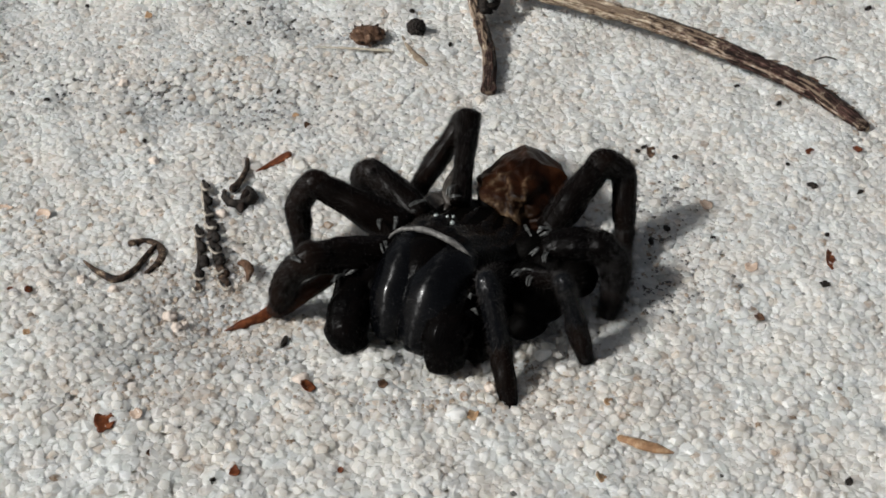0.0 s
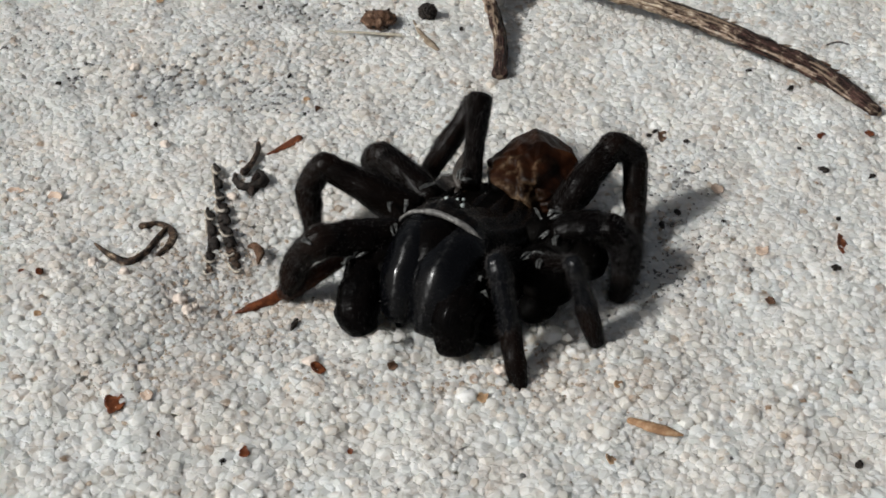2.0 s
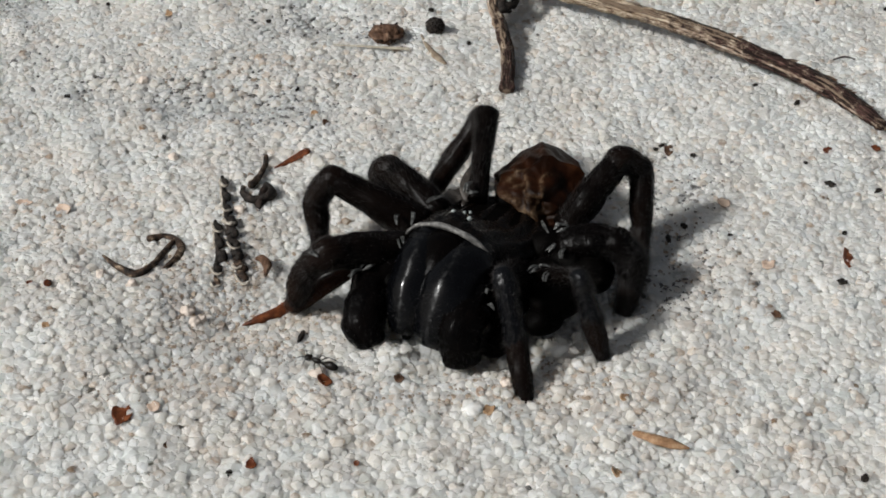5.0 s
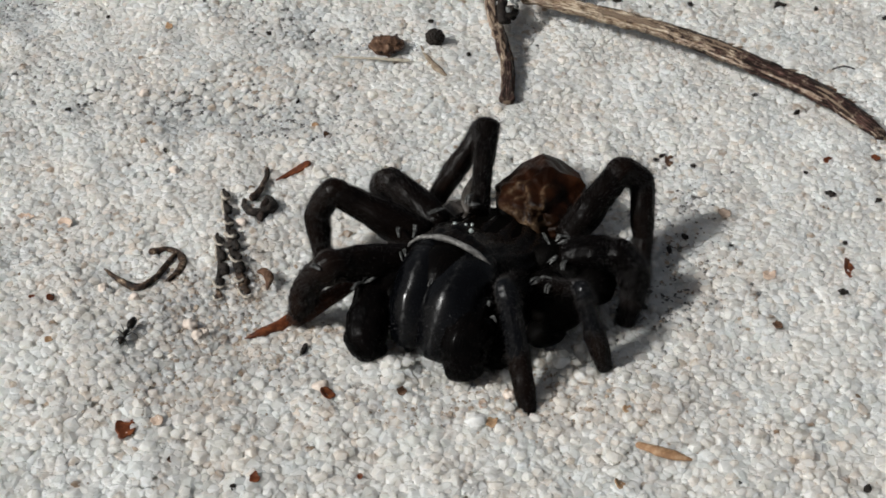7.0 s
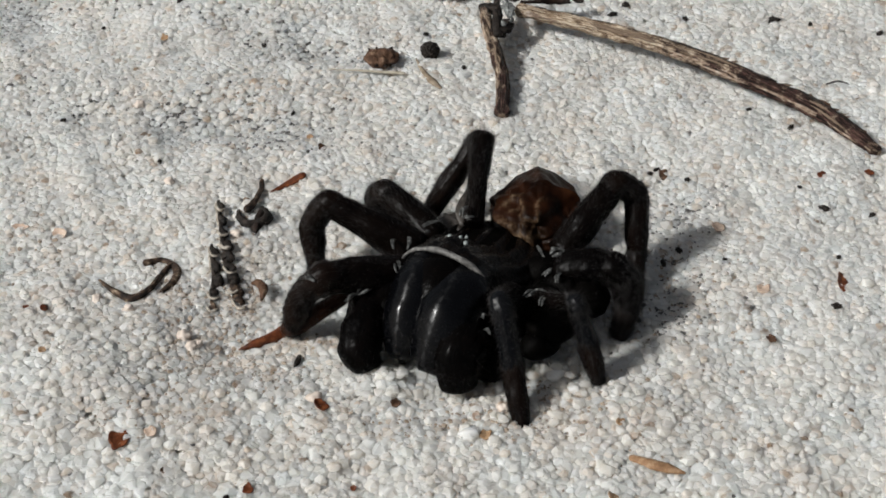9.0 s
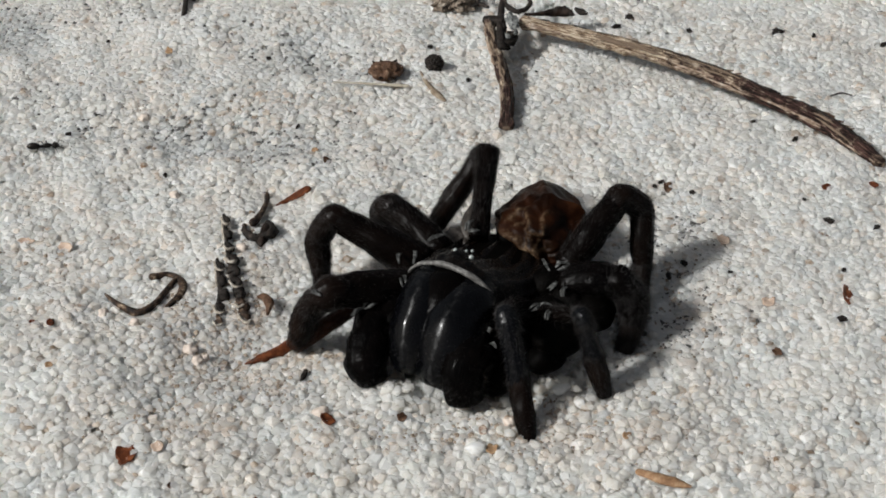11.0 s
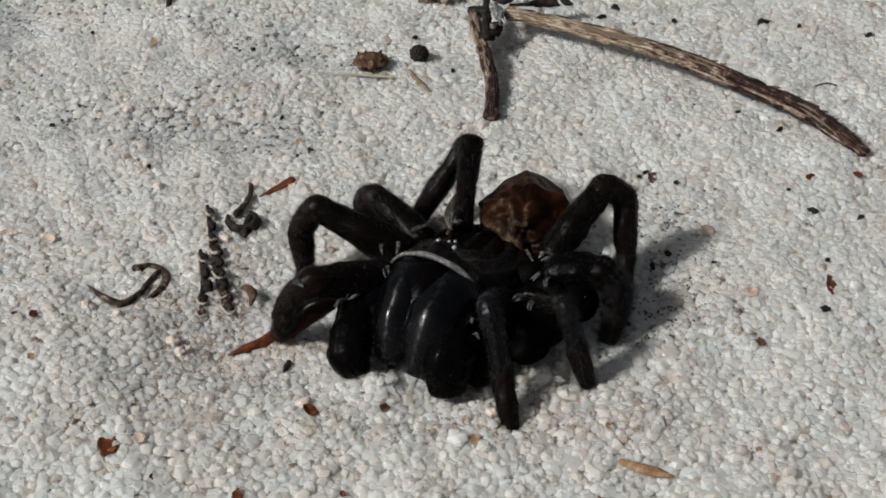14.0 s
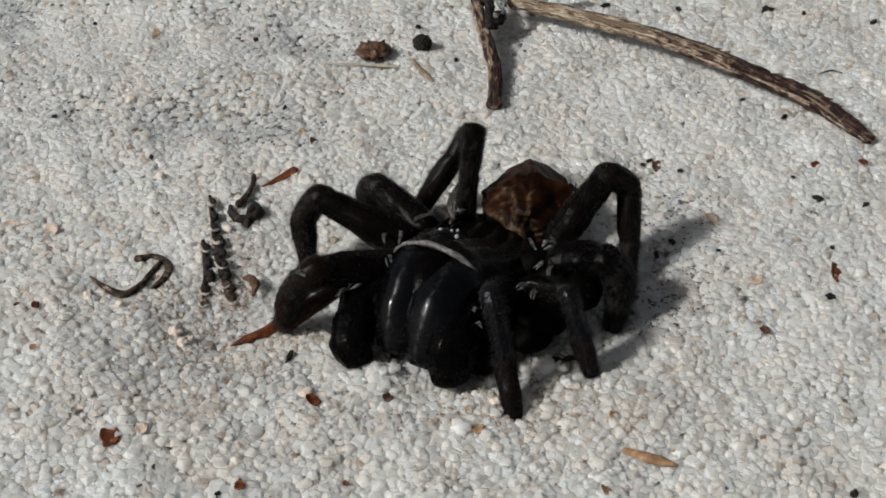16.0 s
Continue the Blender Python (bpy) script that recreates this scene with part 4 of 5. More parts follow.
ANT_ROWS = {
    'a': [(0, 1.00, -2.00, -79), (2.6, 1.20, -3.00, -82), (2.9, 1.80, -8.00, -84), (3.1, 1.97, -10.72, -101), (3.2, 1.05, -11.96, -171), (3.3, -2.06, -11.33, -199), (3.4, -3.41, -10.46, -183), (3.5, -5.20, -11.14, -182), (3.6, -6.02, -10.36, -200), (3.7, -5.89, -10.89, -115), (3.8, -5.84, -10.84, -200), (4.2, -5.90, -10.56, -221), (6, -10.51, -10.59, -190), (6.3, -11.80, -9.52, -215), (6.4, -12.85, -8.95, -230), (6.5, -14.47, -7.68, -213), (6.6, -16.13, -7.03, -196), (6.8, -18.39, -7.39, -132), (7, -18.33, -7.93, -105), (7.2, -19.39, -8.57, -140), (7.4, -20.59, -11.09, -119), (7.6, -20.56, -11.31, -110), (7.8, -21.41, -11.72, -148), (8, -22.01, -12.15, -142), (8.2, -23.60, -12.14, -165), (8.4, -26.01, -12.08, -187), (9.2, -33.71, -10.93, -186), (16, -33.51, -11.23, -101)],
    'b': [(0, 3.00, -2.50, -51), (3.4, 5.00, -5.00, -65), (3.6, 5.43, -7.75, -85), (3.7, 5.29, -8.68, -87), (3.8, 5.52, -9.45, -85), (4, 5.32, -9.06, -100), (4.2, 4.76, -8.95, -160), (4.8, 3.50, -6.80, -200), (5.6, -2.00, -6.50, -189), (6.1, -6.56, -5.26, -188), (6.3, -6.85, -5.81, -117), (6.4, -7.30, -6.72, -32), (6.5, -6.20, -5.20, 49), (7.5, -4.50, -3.50, 36), (16, -4.30, -3.80, -49)],
    'c': [(0, -45.00, 12.00, 0), (10.2, -42.00, 12.00, 4), (10.8, -29.47, 13.01, 6), (11, -27.39, 13.54, 5), (11.1, -24.72, 13.40, 6), (11.3, -19.28, 14.46, 3), (11.4, -14.18, 13.91, -1), (11.6, -11.04, 14.38, 7), (11.7, -10.01, 14.45, -12), (12, -4.75, 13.03, -16), (12.3, -1.69, 12.09, -3), (12.5, -0.89, 12.85, 40), (12.7, -0.61, 12.99, -43), (12.8, -0.12, 12.12, -34), (12.9, 1.31, 11.69, -18), (13, 3.13, 11.08, -44), (13.1, 2.98, 10.06, -104), (13.2, 2.13, 7.12, -95), (13.4, 2.30, 1.90, -91), (13.8, 2.00, 0.50, -93), (16, 2.20, 0.20, -56)],
    'd': [(0, 6.0, -2.6, 90), (9.2, 6.0, -2.5, 84), (9.8, 6.6, 3.0, 93), (10.4, 6.2, 12.0, 100), (10.8, 4.06, 23.91, 101), (10.9, 3.74, 25.54, 112), (11.0, 2.94, 27.53, 150), (11.1, 1.21, 28.53, 182), (11.2, -0.67, 28.45, 117), (11.5, -4.5, 36.0, 107), (11.9, -7.0, 44.0, 112), (16, -7.2, 44.5, 112)],
    'h': [(0, 8.3, -1.0, 99), (10.5, 8.2, -0.4, 90), (10.8, 8.16, 6.95, 139), (10.9, 7.83, 7.24, 212), (11.0, 5.2, 5.6, 132), (11.1, 2.9, 8.57, 212), (11.2, 1.6, 4.0, 254), (11.5, 0.6, 0.6, 252), (16, 0.5, 0.3, 252)],
    'e': [(0, -9.00, 44.00, -63), (12.3, -8.00, 42.00, -71), (12.5, -7.01, 38.30, -86), (12.6, -7.06, 26.96, -94), (12.7, -7.93, 24.20, -100), (12.8, -7.87, 22.38, -55), (12.9, -4.47, 19.28, -47), (13, -2.08, 16.18, -60), (13.1, -2.24, 15.48, -124), (13.2, -4.20, 13.05, -113), (13.3, -3.88, 11.56, -40), (13.4, -1.16, 10.53, -20), (13.5, -0.16, 10.24, -17), (13.6, 2.95, 9.28, -33), (13.7, 4.60, 7.20, -25), (14.5, 7.00, 7.40, -20), (15.4, 8.38, 5.83, -44), (15.8, 8.09, 6.34, 41), (16, 8.05, 6.38, 126)],
    'f': [(0, -0.5, -1.5, -98), (14.0, -1.0, -5.0, -82), (14.4, -0.5, -8.5, -122), (14.5, -1.2, -9.6, -149), (14.6, -3.34, -10.87, -193), (14.7, -6.58, -10.13, -128), (14.8, -11.25, -16.06, -99), (14.9, -11.46, -17.39, -95), (15.0, -11.56, -18.53, -89), (15.2, -11.52, -21.48, -94), (16, -11.63, -22.89, -94)],
    'i': [(0, 1.5, -26.0, 107), (14.6, 1.2, -25.0, 115), (14.8, -1.34, -19.49, 143), (14.9, -2.89, -18.32, 213), (15.0, -4.71, -19.48, 232), (15.2, -6.27, -21.49, 246), (16, -6.75, -22.55, 246)],
    'g': [(0, 2.20, -1.50, -72), (14.2, 3.00, -4.00, -78), (14.7, 3.90, -9.50, -82), (14.9, 4.11, -12.22, -167), (15, 2.34, -12.44, -252), (15.1, 2.02, -12.74, -280), (15.2, 0.94, -11.16, -252), (15.35, 1.00, -9.60, -327), (15.5, 4.45, -8.89, -346), (15.6, 5.22, -8.53, -355), (15.7, 5.50, -8.80, -368), (15.9, 5.97, -8.63, -344), (16, 6.36, -8.55, -348)],
}
ANTS = {key: build_ant() for key in ANT_ROWS}


# ---- twigs ----
def twig(name, points, radii, label, category="twig", sides=22, material=BARK, ridge=0.035, wobble=0.26, flat=1.0):
    if name not in ("stick", "twig"):
        bm = bmesh.new()
        tube(bm, points, radii, sides, 9, wobble, uv=True, seed=points[0][0], ridge=ridge, flat=flat)
        return solo(name, bm, material, points[len(points) // 2], label, category)
    stick = thing(name, points[len(points) // 2], label, category)
    bm = bmesh.new()
    tube(bm, points, radii, 36, 20, wobble, uv=True, seed=points[0][0], ridge=ridge * 0.7)
    part("stem", bm, material, stick)
    path = curve_points(points, 16)
    rand = random.Random(len(path))
    for k in range(len(path) // 2):
        # loose strips of bark lying along the stem
        i = rand.randrange(0, len(path) - 12)
        turn, long = rand.choice((rand.uniform(1.9, 2.5), rand.uniform(0.0, 0.35), rand.uniform(0.5, 1.8), rand.uniform(1.9, 2.5))), rand.randrange(5, 12)
        strip = []
        for m in range(i, i + long + 1, max(1, long // 3)):
            a = (path[min(m + 1, len(path) - 1)] - path[m]).normalized()
            side = a.cross(Vector((0, 0, 1))).normalized()
            r = float(np.interp(m / len(path) * (len(radii) - 1), range(len(radii)), radii))
            strip.append(path[m] + (side * math.cos(turn) + a.cross(side) * -abs(math.sin(turn))) * r * (0.98 + 0.08 * (m - i) / long))
            turn += rand.uniform(-0.12, 0.12)
        bm = bmesh.new()
        tube(bm, strip, [0.03, 0.07, 0.09, 0.03], 8, 5, 0.9, seed=k)
        part("bark_strip", bm, (PALE_BARK if turn < 0.55 else DARK if turn > 1.8 else OLD_BARK), stick)
    if name == "stick":
        # ragged scales of darker bark that stand off the thin half
        for k in range(26):
            m = rand.randrange(int(0.50 * len(path)), len(path) - 4)
            a = (path[m + 1] - path[m]).normalized()
            side = a.cross(Vector((0, 0, 1))).normalized()
            r = float(np.interp(m / len(path) * (len(radii) - 1), range(len(radii)), radii))
            turn = rand.uniform(2.2, 3.0)
            out = side * math.cos(turn) - a.cross(side) * abs(math.sin(turn))
            base = path[m] + out * r * 0.95
            long = rand.uniform(0.4, 1.1)
            bm = bmesh.new()
            tube(bm, [base, base + a * long * 0.6 + out * 0.10, base + a * long + out * rand.uniform(0.10, 0.34)], [0.06, 0.14, 0.04], 7, 4, 0.9, seed=k, flat=0.6)
            part("bark_scale", bm, OLD_BARK if k % 3 else HUSK, stick)
    return stick


twig("stick", [(4.50, 26.85, 1.65), (5.60, 26.40, 1.64), (8.57, 25.12, 1.58), (13.77, 22.47, 1.58), (19.37, 18.52, 1.40), (23.71, 15.40, 0.95), (26.91, 11.63, 0.43)], [0.50, 0.44, 0.54, 0.55, 0.60, 0.57, 0.45], "long weathered brown stick with flaking bark")
twig("twig", [(1.97, 27.18, 1.58), (2.20, 24.84, 1.33), (2.74, 22.05, 1.00), (3.13, 19.06, 0.65), (3.00, 15.86, 0.38)], [0.36, 0.38, 0.43, 0.47, 0.50], "short weathered dark twig leaning on the sand", material=OLD_BARK)


def flake(x, y, long, wide, turn, material, label, category):
    """A thin dry curled scrap with a torn outline."""
    bm = bmesh.new()
    rand = random.Random(int(1000 * abs(x) + 10 * abs(y)))
    count, start = 20, rand.uniform(0, 50)
    edge = [1.0 + 0.42 * noise.noise(Vector((1.6 * math.cos(6.283 * k / count), 1.6 * math.sin(6.283 * k / count), start))) + rand.uniform(-0.07, 0.07) for k in range(count)]
    curl, skew = rand.uniform(0.35, 0.8), rand.uniform(-0.25, 0.25)
    levels = []
    for deep in (0.0, 0.07):
        rings = []
        for ring in (1.0, 0.78, 0.5, 0.22):
            pts = []
            for k in range(count):
                a = 2 * math.pi * k / count
                u, v = 0.52 * long * edge[k] * ring * math.cos(a), 0.52 * wide * edge[k] * ring * math.sin(a)
                lift = 0.16 + curl * v * v / wide + 0.25 * u * u / long + skew * u * v + 0.10 * noise.noise(Vector((2.5 * u, 2.5 * v, start)))
                pts.append(bm.verts.new((u, v, lift - deep * ring)))
            rings.append(pts)
        for a, b in zip(rings, rings[1:]):
            for k in range(count):
                bm.faces.new((a[k], a[(k + 1) % count], b[(k + 1) % count], b[k]))
        bm.faces.new(rings[-1])
        levels.append(rings[0])
    for k in range(count):
        bm.faces.new((levels[0][k], levels[0][(k + 1) % count], levels[1][(k + 1) % count], levels[1][k]))
    base = on(x, y, -0.02)
    bmesh.ops.transform(bm, matrix=Matrix.Translation(base) @ Matrix.Rotation(radians(turn), 4, "Z") @ Matrix.Rotation(rand.uniform(0.1, 0.45), 4, "X"), verts=bm.verts)
    return solo(category.replace(" ", "_"), bm, material, base, label, category)


def crumb(x, y, long, wide, turn, material, label, category):
    """A small dark angular crumb."""
    bm = bmesh.new()
    base = on(x, y, 0.04)
    blob(bm, base + Vector((0, 0, 0.05)), (0.5 * long, 0.44 * wide, 0.3 * min(long, wide) + 0.04), radians(turn), 0.9, 3.1 * x + y, 2.0, 3)
    return solo("crumb", bm, material, base, label, category)


flake(-22.46, -8.89, 0.44, 0.37, 30, TAN, "tan dry plant scrap lying on sand", "plant scrap")
flake(-17.47, -14.79, 1.37, 1.03, 78, RUST, "rust-brown dry leaf scrap lying on sand", "leaf scrap")
flake(-10.49, -17.82, 0.50, 0.59, 0, RUST, "rust-brown dry leaf scrap lying on sand", "leaf scrap")
flake(-7.26, -11.76, 0.91, 0.73, 96, RUST, "rust-brown dry leaf scrap lying on sand", "leaf scrap")
flake(13.07, 9.80, 1.0, 0.60, 80, HUSK, "dark brown dry leaf scrap lying on sand", "leaf scrap")
flake(22.98, 9.10, 0.53, 0.47, 30, RUST, "rust-brown dry leaf scrap lying on sand", "leaf scrap")
flake(26.01, 9.35, 0.71, 0.48, 96, RUST, "rust-brown dry leaf scrap lying on sand", "leaf scrap")
flake(22.36, -1.53, 1.51, 0.66, 84, RUST, "rust-brown dry leaf scrap lying on sand", "leaf scrap")
flake(8.63, -13.02, 0.48, 0.40, 30, TAN, "tan dry plant scrap lying on sand", "plant scrap")
flake(7.93, -18.04, 0.53, 0.58, 84, TAN, "tan dry plant scrap lying on sand", "plant scrap")
flake(1.56, -13.94, 0.72, 0.60, 62, TAN, "tan dry plant scrap lying on sand", "plant scrap")
flake(-14.98, -16.57, 0.35, 0.31, 70, HUSK, "small dark brown husk crumb lying on sand", "crumb")
flake(-5.19, -17.25, 0.26, 0.27, 0, RUST, "rust-brown dry leaf scrap lying on sand", "leaf scrap")
flake(-8.78, 12.41, 0.51, 0.49, 70, HUSK, "small dark brown husk crumb lying on sand", "crumb")
flake(-3.25, -11.44, 0.55, 0.53, 53, HUSK, "small dark brown husk crumb lying on sand", "crumb")
flake(2.55, -11.82, 0.73, 0.61, 30, FADED, "pinkish faded plant scrap lying on sand", "plant scrap")
flake(1.10, -12.57, 0.79, 0.36, 96, FADED, "pinkish faded plant scrap lying on sand", "plant scrap")
flake(15.95, 4.07, 0.75, 0.73, 42, FADED, "pinkish faded plant scrap lying on sand", "plant scrap")
twig("husk_curl", [(-11.85, -1.55, 0.20), (-11.45, -1.75, 0.38), (-11.12, -2.35, 0.42), (-11.18, -3.05, 0.18)], [0.10, 0.24, 0.28, 0.08], "curled dark brown husk sliver on sand", "husk", 10, HUSK)
flake(17.63, -6.22, 0.63, 0.51, 110, HUSK, "small dark brown husk crumb lying on sand", "crumb")
flake(-24.33, -4.56, 0.38, 0.30, 0, RUST, "rust-brown dry leaf scrap lying on sand", "leaf scrap")
flake(-15.87, -14.25, 0.66, 0.55, 15, FADED, "pinkish faded plant scrap lying on sand", "plant scrap")
flake(17.75, -2.13, 0.78, 0.65, 23, FADED, "pinkish faded plant scrap lying on sand", "plant scrap")
flake(-26.46, 3.70, 0.89, 0.36, 0, FADED, "pinkish faded plant scrap lying on sand", "plant scrap")
flake(-23.27, -4.80, 0.38, 0.38, 42, RUST, "rust-brown dry leaf scrap lying on sand", "leaf scrap")
flake(-23.91, 3.16, 0.88, 0.63, -30, FADED, "pinkish faded plant scrap lying on sand", "plant scrap")
flake(-20.70, 25.25, 0.49, 0.55, 0, TAN, "tan dry plant scrap lying on sand", "plant scrap")
flake(-9.62, 13.61, 0.52, 0.39, 57, TAN, "tan dry plant scrap lying on sand", "plant scrap")
crumb(-11.55, -18.31, 0.32, 0.35, 0, DARK, "tiny black crumb lying on sand", "crumb")
crumb(-8.73, -7.91, 0.69, 0.38, 70, DARK, "tiny black crumb lying on sand", "crumb")
crumb(20.40, -18.19, 0.47, 0.35, 70, DARK, "tiny black crumb lying on sand", "crumb")
crumb(14.61, 9.05, 0.32, 0.38, 0, DARK, "tiny black crumb lying on sand", "crumb")
crumb(22.60, 5.63, 0.69, 0.42, -23, DARK, "tiny black crumb lying on sand", "crumb")
crumb(25.44, 5.08, 0.45, 0.28, 30, DARK, "tiny black crumb lying on sand", "crumb")
crumb(21.42, 7.77, 0.25, 0.28, 0, DARK, "tiny black crumb lying on sand", "crumb")
crumb(22.65, 0.87, 0.23, 0.27, 0, DARK, "tiny black crumb lying on sand", "crumb")
crumb(21.69, -3.78, 0.55, 0.47, 0, DARK, "tiny black crumb lying on sand", "crumb")
crumb(13.33, 1.91, 0.47, 0.36, 110, DARK, "tiny black crumb lying on sand", "crumb")
crumb(12.28, 0.78, 0.67, 0.31, 93, DARK, "tiny black crumb lying on sand", "crumb")
crumb(-18.97, 10.53, 0.50, 0.24, -70, DARK, "tiny black crumb lying on sand", "crumb")
crumb(-23.17, -4.74, 0.35, 0.34, 77, DARK, "tiny black crumb lying on sand", "crumb")
crumb(-2.16, 26.03, 0.41, 0.49, 0, DARK, "tiny black crumb lying on sand", "crumb")
crumb(12.18, 32.99, 0.48, 0.59, 0, DARK, "tiny black crumb lying on sand", "crumb")
crumb(13.23, 32.92, 0.88, 0.47, 80, DARK, "tiny black crumb lying on sand", "crumb")
crumb(16.23, 33.50, 0.53, 0.59, 0, DARK, "tiny black crumb lying on sand", "crumb")
crumb(12.36, 30.16, 0.51, 0.63, 0, DARK, "tiny black crumb lying on sand", "crumb")
crumb(11.29, 28.72, 0.68, 0.51, 15, DARK, "tiny black crumb lying on sand", "crumb")
crumb(16.54, 28.50, 0.55, 0.45, 90, DARK, "tiny black crumb lying on sand", "crumb")
crumb(22.83, 28.20, 0.76, 0.62, 0, DARK, "tiny black crumb lying on sand", "crumb")
crumb(25.32, 27.35, 0.42, 0.33, 90, DARK, "tiny black crumb lying on sand", "crumb")
crumb(30.22, 26.74, 0.66, 0.39, 42, DARK, "tiny black crumb lying on sand", "crumb")
crumb(21.91, 14.43, 0.52, 0.35, 53, DARK, "tiny black crumb lying on sand", "crumb")
crumb(-13.63, 24.92, 0.33, 0.44, 0, DARK, "tiny black crumb lying on sand", "crumb")
crumb(-25.52, 27.64, 0.25, 0.33, 0, DARK, "tiny black crumb lying on sand", "crumb")
crumb(-26.08, 15.41, 0.41, 0.30, 30, DARK, "tiny black crumb lying on sand", "crumb")
crumb(-10.88, 16.00, 0.53, 0.25, 84, DARK, "tiny black crumb lying on sand", "crumb")
crumb(19.47, 16.40, 0.23, 0.40, 84, DARK, "tiny black crumb lying on sand", "crumb")
crumb(12.82, 10.50, 0.50, 0.29, 42, DARK, "tiny black crumb lying on sand", "crumb")
crumb(12.35, 10.13, 0.36, 0.24, -30, DARK, "tiny black crumb lying on sand", "crumb")
crumb(15.92, 0.78, 0.30, 0.22, 0, DARK, "tiny black crumb lying on sand", "crumb")
crumb(-1.53, 23.14, 0.32, 0.43, 0, DARK, "tiny black crumb lying on sand", "crumb")
crumb(0.48, 21.78, 0.28, 0.37, 0, DARK, "tiny black crumb lying on sand", "crumb")
crumb(-3.94, -5.59, 0.19, 0.25, 0, DARK, "tiny black crumb lying on sand", "crumb")
twig("leaf_stalk", [(-11.56, 7.53, -0.03), (-10.68, 8.32, -0.01), (-9.71, 8.90, 0.26)], [0.12, 0.24, 0.32], "flat red-brown broken leaf stalk on sand", "stalk", 9, RUST, flat=0.6)
twig("thorn", [(-12.10, -7.01, -0.04), (-11.28, -6.68, 0.04), (-10.39, -6.06, -0.07), (-9.41, -5.30, -0.07)], [0.04, 0.26, 0.36, 0.42], "red-brown tapering thorn lying on sand", "thorn", 9, RUST)
twig("plant_scrap", [(9.13, -15.32, 0.16), (10.05, -15.78, 0.18), (10.89, -16.07, 0.15), (11.75, -16.27, 0.08)], [0.22, 0.34, 0.34, 0.08], "tan flat splinter lying on sand", "splinter", 9, SPLINTER, flat=0.5)
twig("stem", [(-12.24, 8.56, 0.08), (-12.22, 7.56, 0.13), (-12.44, 5.78, 0.53), (-12.78, 4.98, 0.58)], [0.17, 0.16, 0.2, 0.24], "bent charred stem end on sand", "stem", 9, CHAR)
twig("stem", [(-20.68, -1.88, 0.69), (-19.66, -2.82, 0.64), (-18.52, -3.53, 0.70), (-17.65, -2.64, 0.66), (-17.18, -0.78, 0.27), (-16.84, 0.12, 0.20)], [0.06, 0.20, 0.22, 0.20, 0.17, 0.14], "thin curled blackened stem on sand", "stem", 9, CHAR)
twig("stem", [(-18.29, 0.12, 0.30), (-17.36, 0.49, 0.16), (-16.52, -0.10, 0.13), (-16.35, -1.50, 0.37), (-17.01, -2.79, 0.44)], [0.26, 0.18, 0.24, 0.26, 0.14], "curled blackened leaf edge on sand", "stem", 9, CHAR)
twig("straw", [(-8.79, 20.98, 0.42), (-6.32, 20.87, 0.36), (-3.63, 20.92, 0.14)], [0.04, 0.08, 0.12], "thin pale straw lying on sand", "straw", 9, STRAW)
twig("straw", [(-2.82, 22.91, 0.05), (-2.41, 21.54, 0.11), (-1.69, 19.95, 0.14), (-1.11, 19.17, 0.11)], [0.06, 0.16, 0.30, 0.14], "dry brown translucent wing sliver on sand", "sliver", 9, WING, flat=0.4)
twig("fibre", [(25.21, 19.84, 0.09), (26.03, 20.13, 0.13), (26.68, 19.87, 0.11)], [0.04, 0.06, 0.05], "short dark curved fibre on sand", "fibre", 9, DARK)
twig("stem", [(-21.04, 37.08, 0.33), (-20.55, 33.77, 0.27), (-20.22, 29.79, 0.31)], [0.24, 0.24, 0.2], "short black charred stem on sand", "stem", 9, DARK)
twig("stem", [(-20.13, 37.29, 0.21), (-19.84, 34.21, 0.26), (-19.84, 32.37, 0.21)], [0.24, 0.2, 0.14], "short black charred stem on sand", "stem", 9, DARK)
twig("rootlet", [(1.80, 27.20, 1.65), (2.28, 27.05, 1.65), (2.92, 26.90, 1.65)], [0.34, 0.42, 0.39], "black twisted rootlet at the stick's broken end", "rootlet", 8, DARK, 0.0, 0.3)
twig("rootlet", [(2.99, 29.63, 1.70), (2.86, 27.66, 1.70), (2.76, 25.37, 1.70), (2.80, 23.50, 1.70)], [0.21, 0.26, 0.29, 0.31], "black twisted rootlet at the stick's broken end", "rootlet", 8, DARK, 0.0, 0.3)
twig("rootlet", [(2.78, 24.03, 1.65), (3.24, 24.17, 1.65), (3.94, 24.61, 1.65)], [0.26, 0.23, 0.07], "black twisted rootlet at the stick's broken end", "rootlet", 8, DARK, 0.0, 0.3)
twig("rootlet", [(0.55, 32.17, 1.65), (1.04, 31.01, 1.65), (1.27, 29.88, 1.65)], [0.1, 0.18, 0.13], "black twisted rootlet at the stick's broken end", "rootlet", 8, DARK, 0.0, 0.3)
twig("rootlet", [(0.86, 29.08, 1.65), (1.35, 29.33, 1.65), (1.99, 28.93, 1.65)], [0.13, 0.21, 0.1], "black twisted rootlet at the stick's broken end", "rootlet", 8, DARK, 0.0, 0.3)
twig("rootlet", [(2.03, 31.08, 1.80), (2.60, 30.75, 1.80), (3.24, 29.94, 1.80)], [0.05, 0.07, 0.08], "black twisted rootlet at the stick's broken end", "rootlet", 8, DARK, 0.0, 0.3)
twig("rootlet", [(2.95, 29.71, 1.80), (3.62, 30.26, 1.80), (4.18, 31.07, 1.80), (4.53, 31.64, 1.80), (4.92, 29.94, 1.80), (4.97, 29.15, 1.80), (4.57, 28.36, 1.80), (3.92, 28.12, 1.80), (3.46, 28.83, 1.80)], [0.18, 0.17, 0.13, 0.16, 0.18, 0.16], "black twisted rootlet at the stick's broken end", "rootlet", 8, DARK, 0.0, 0.3)
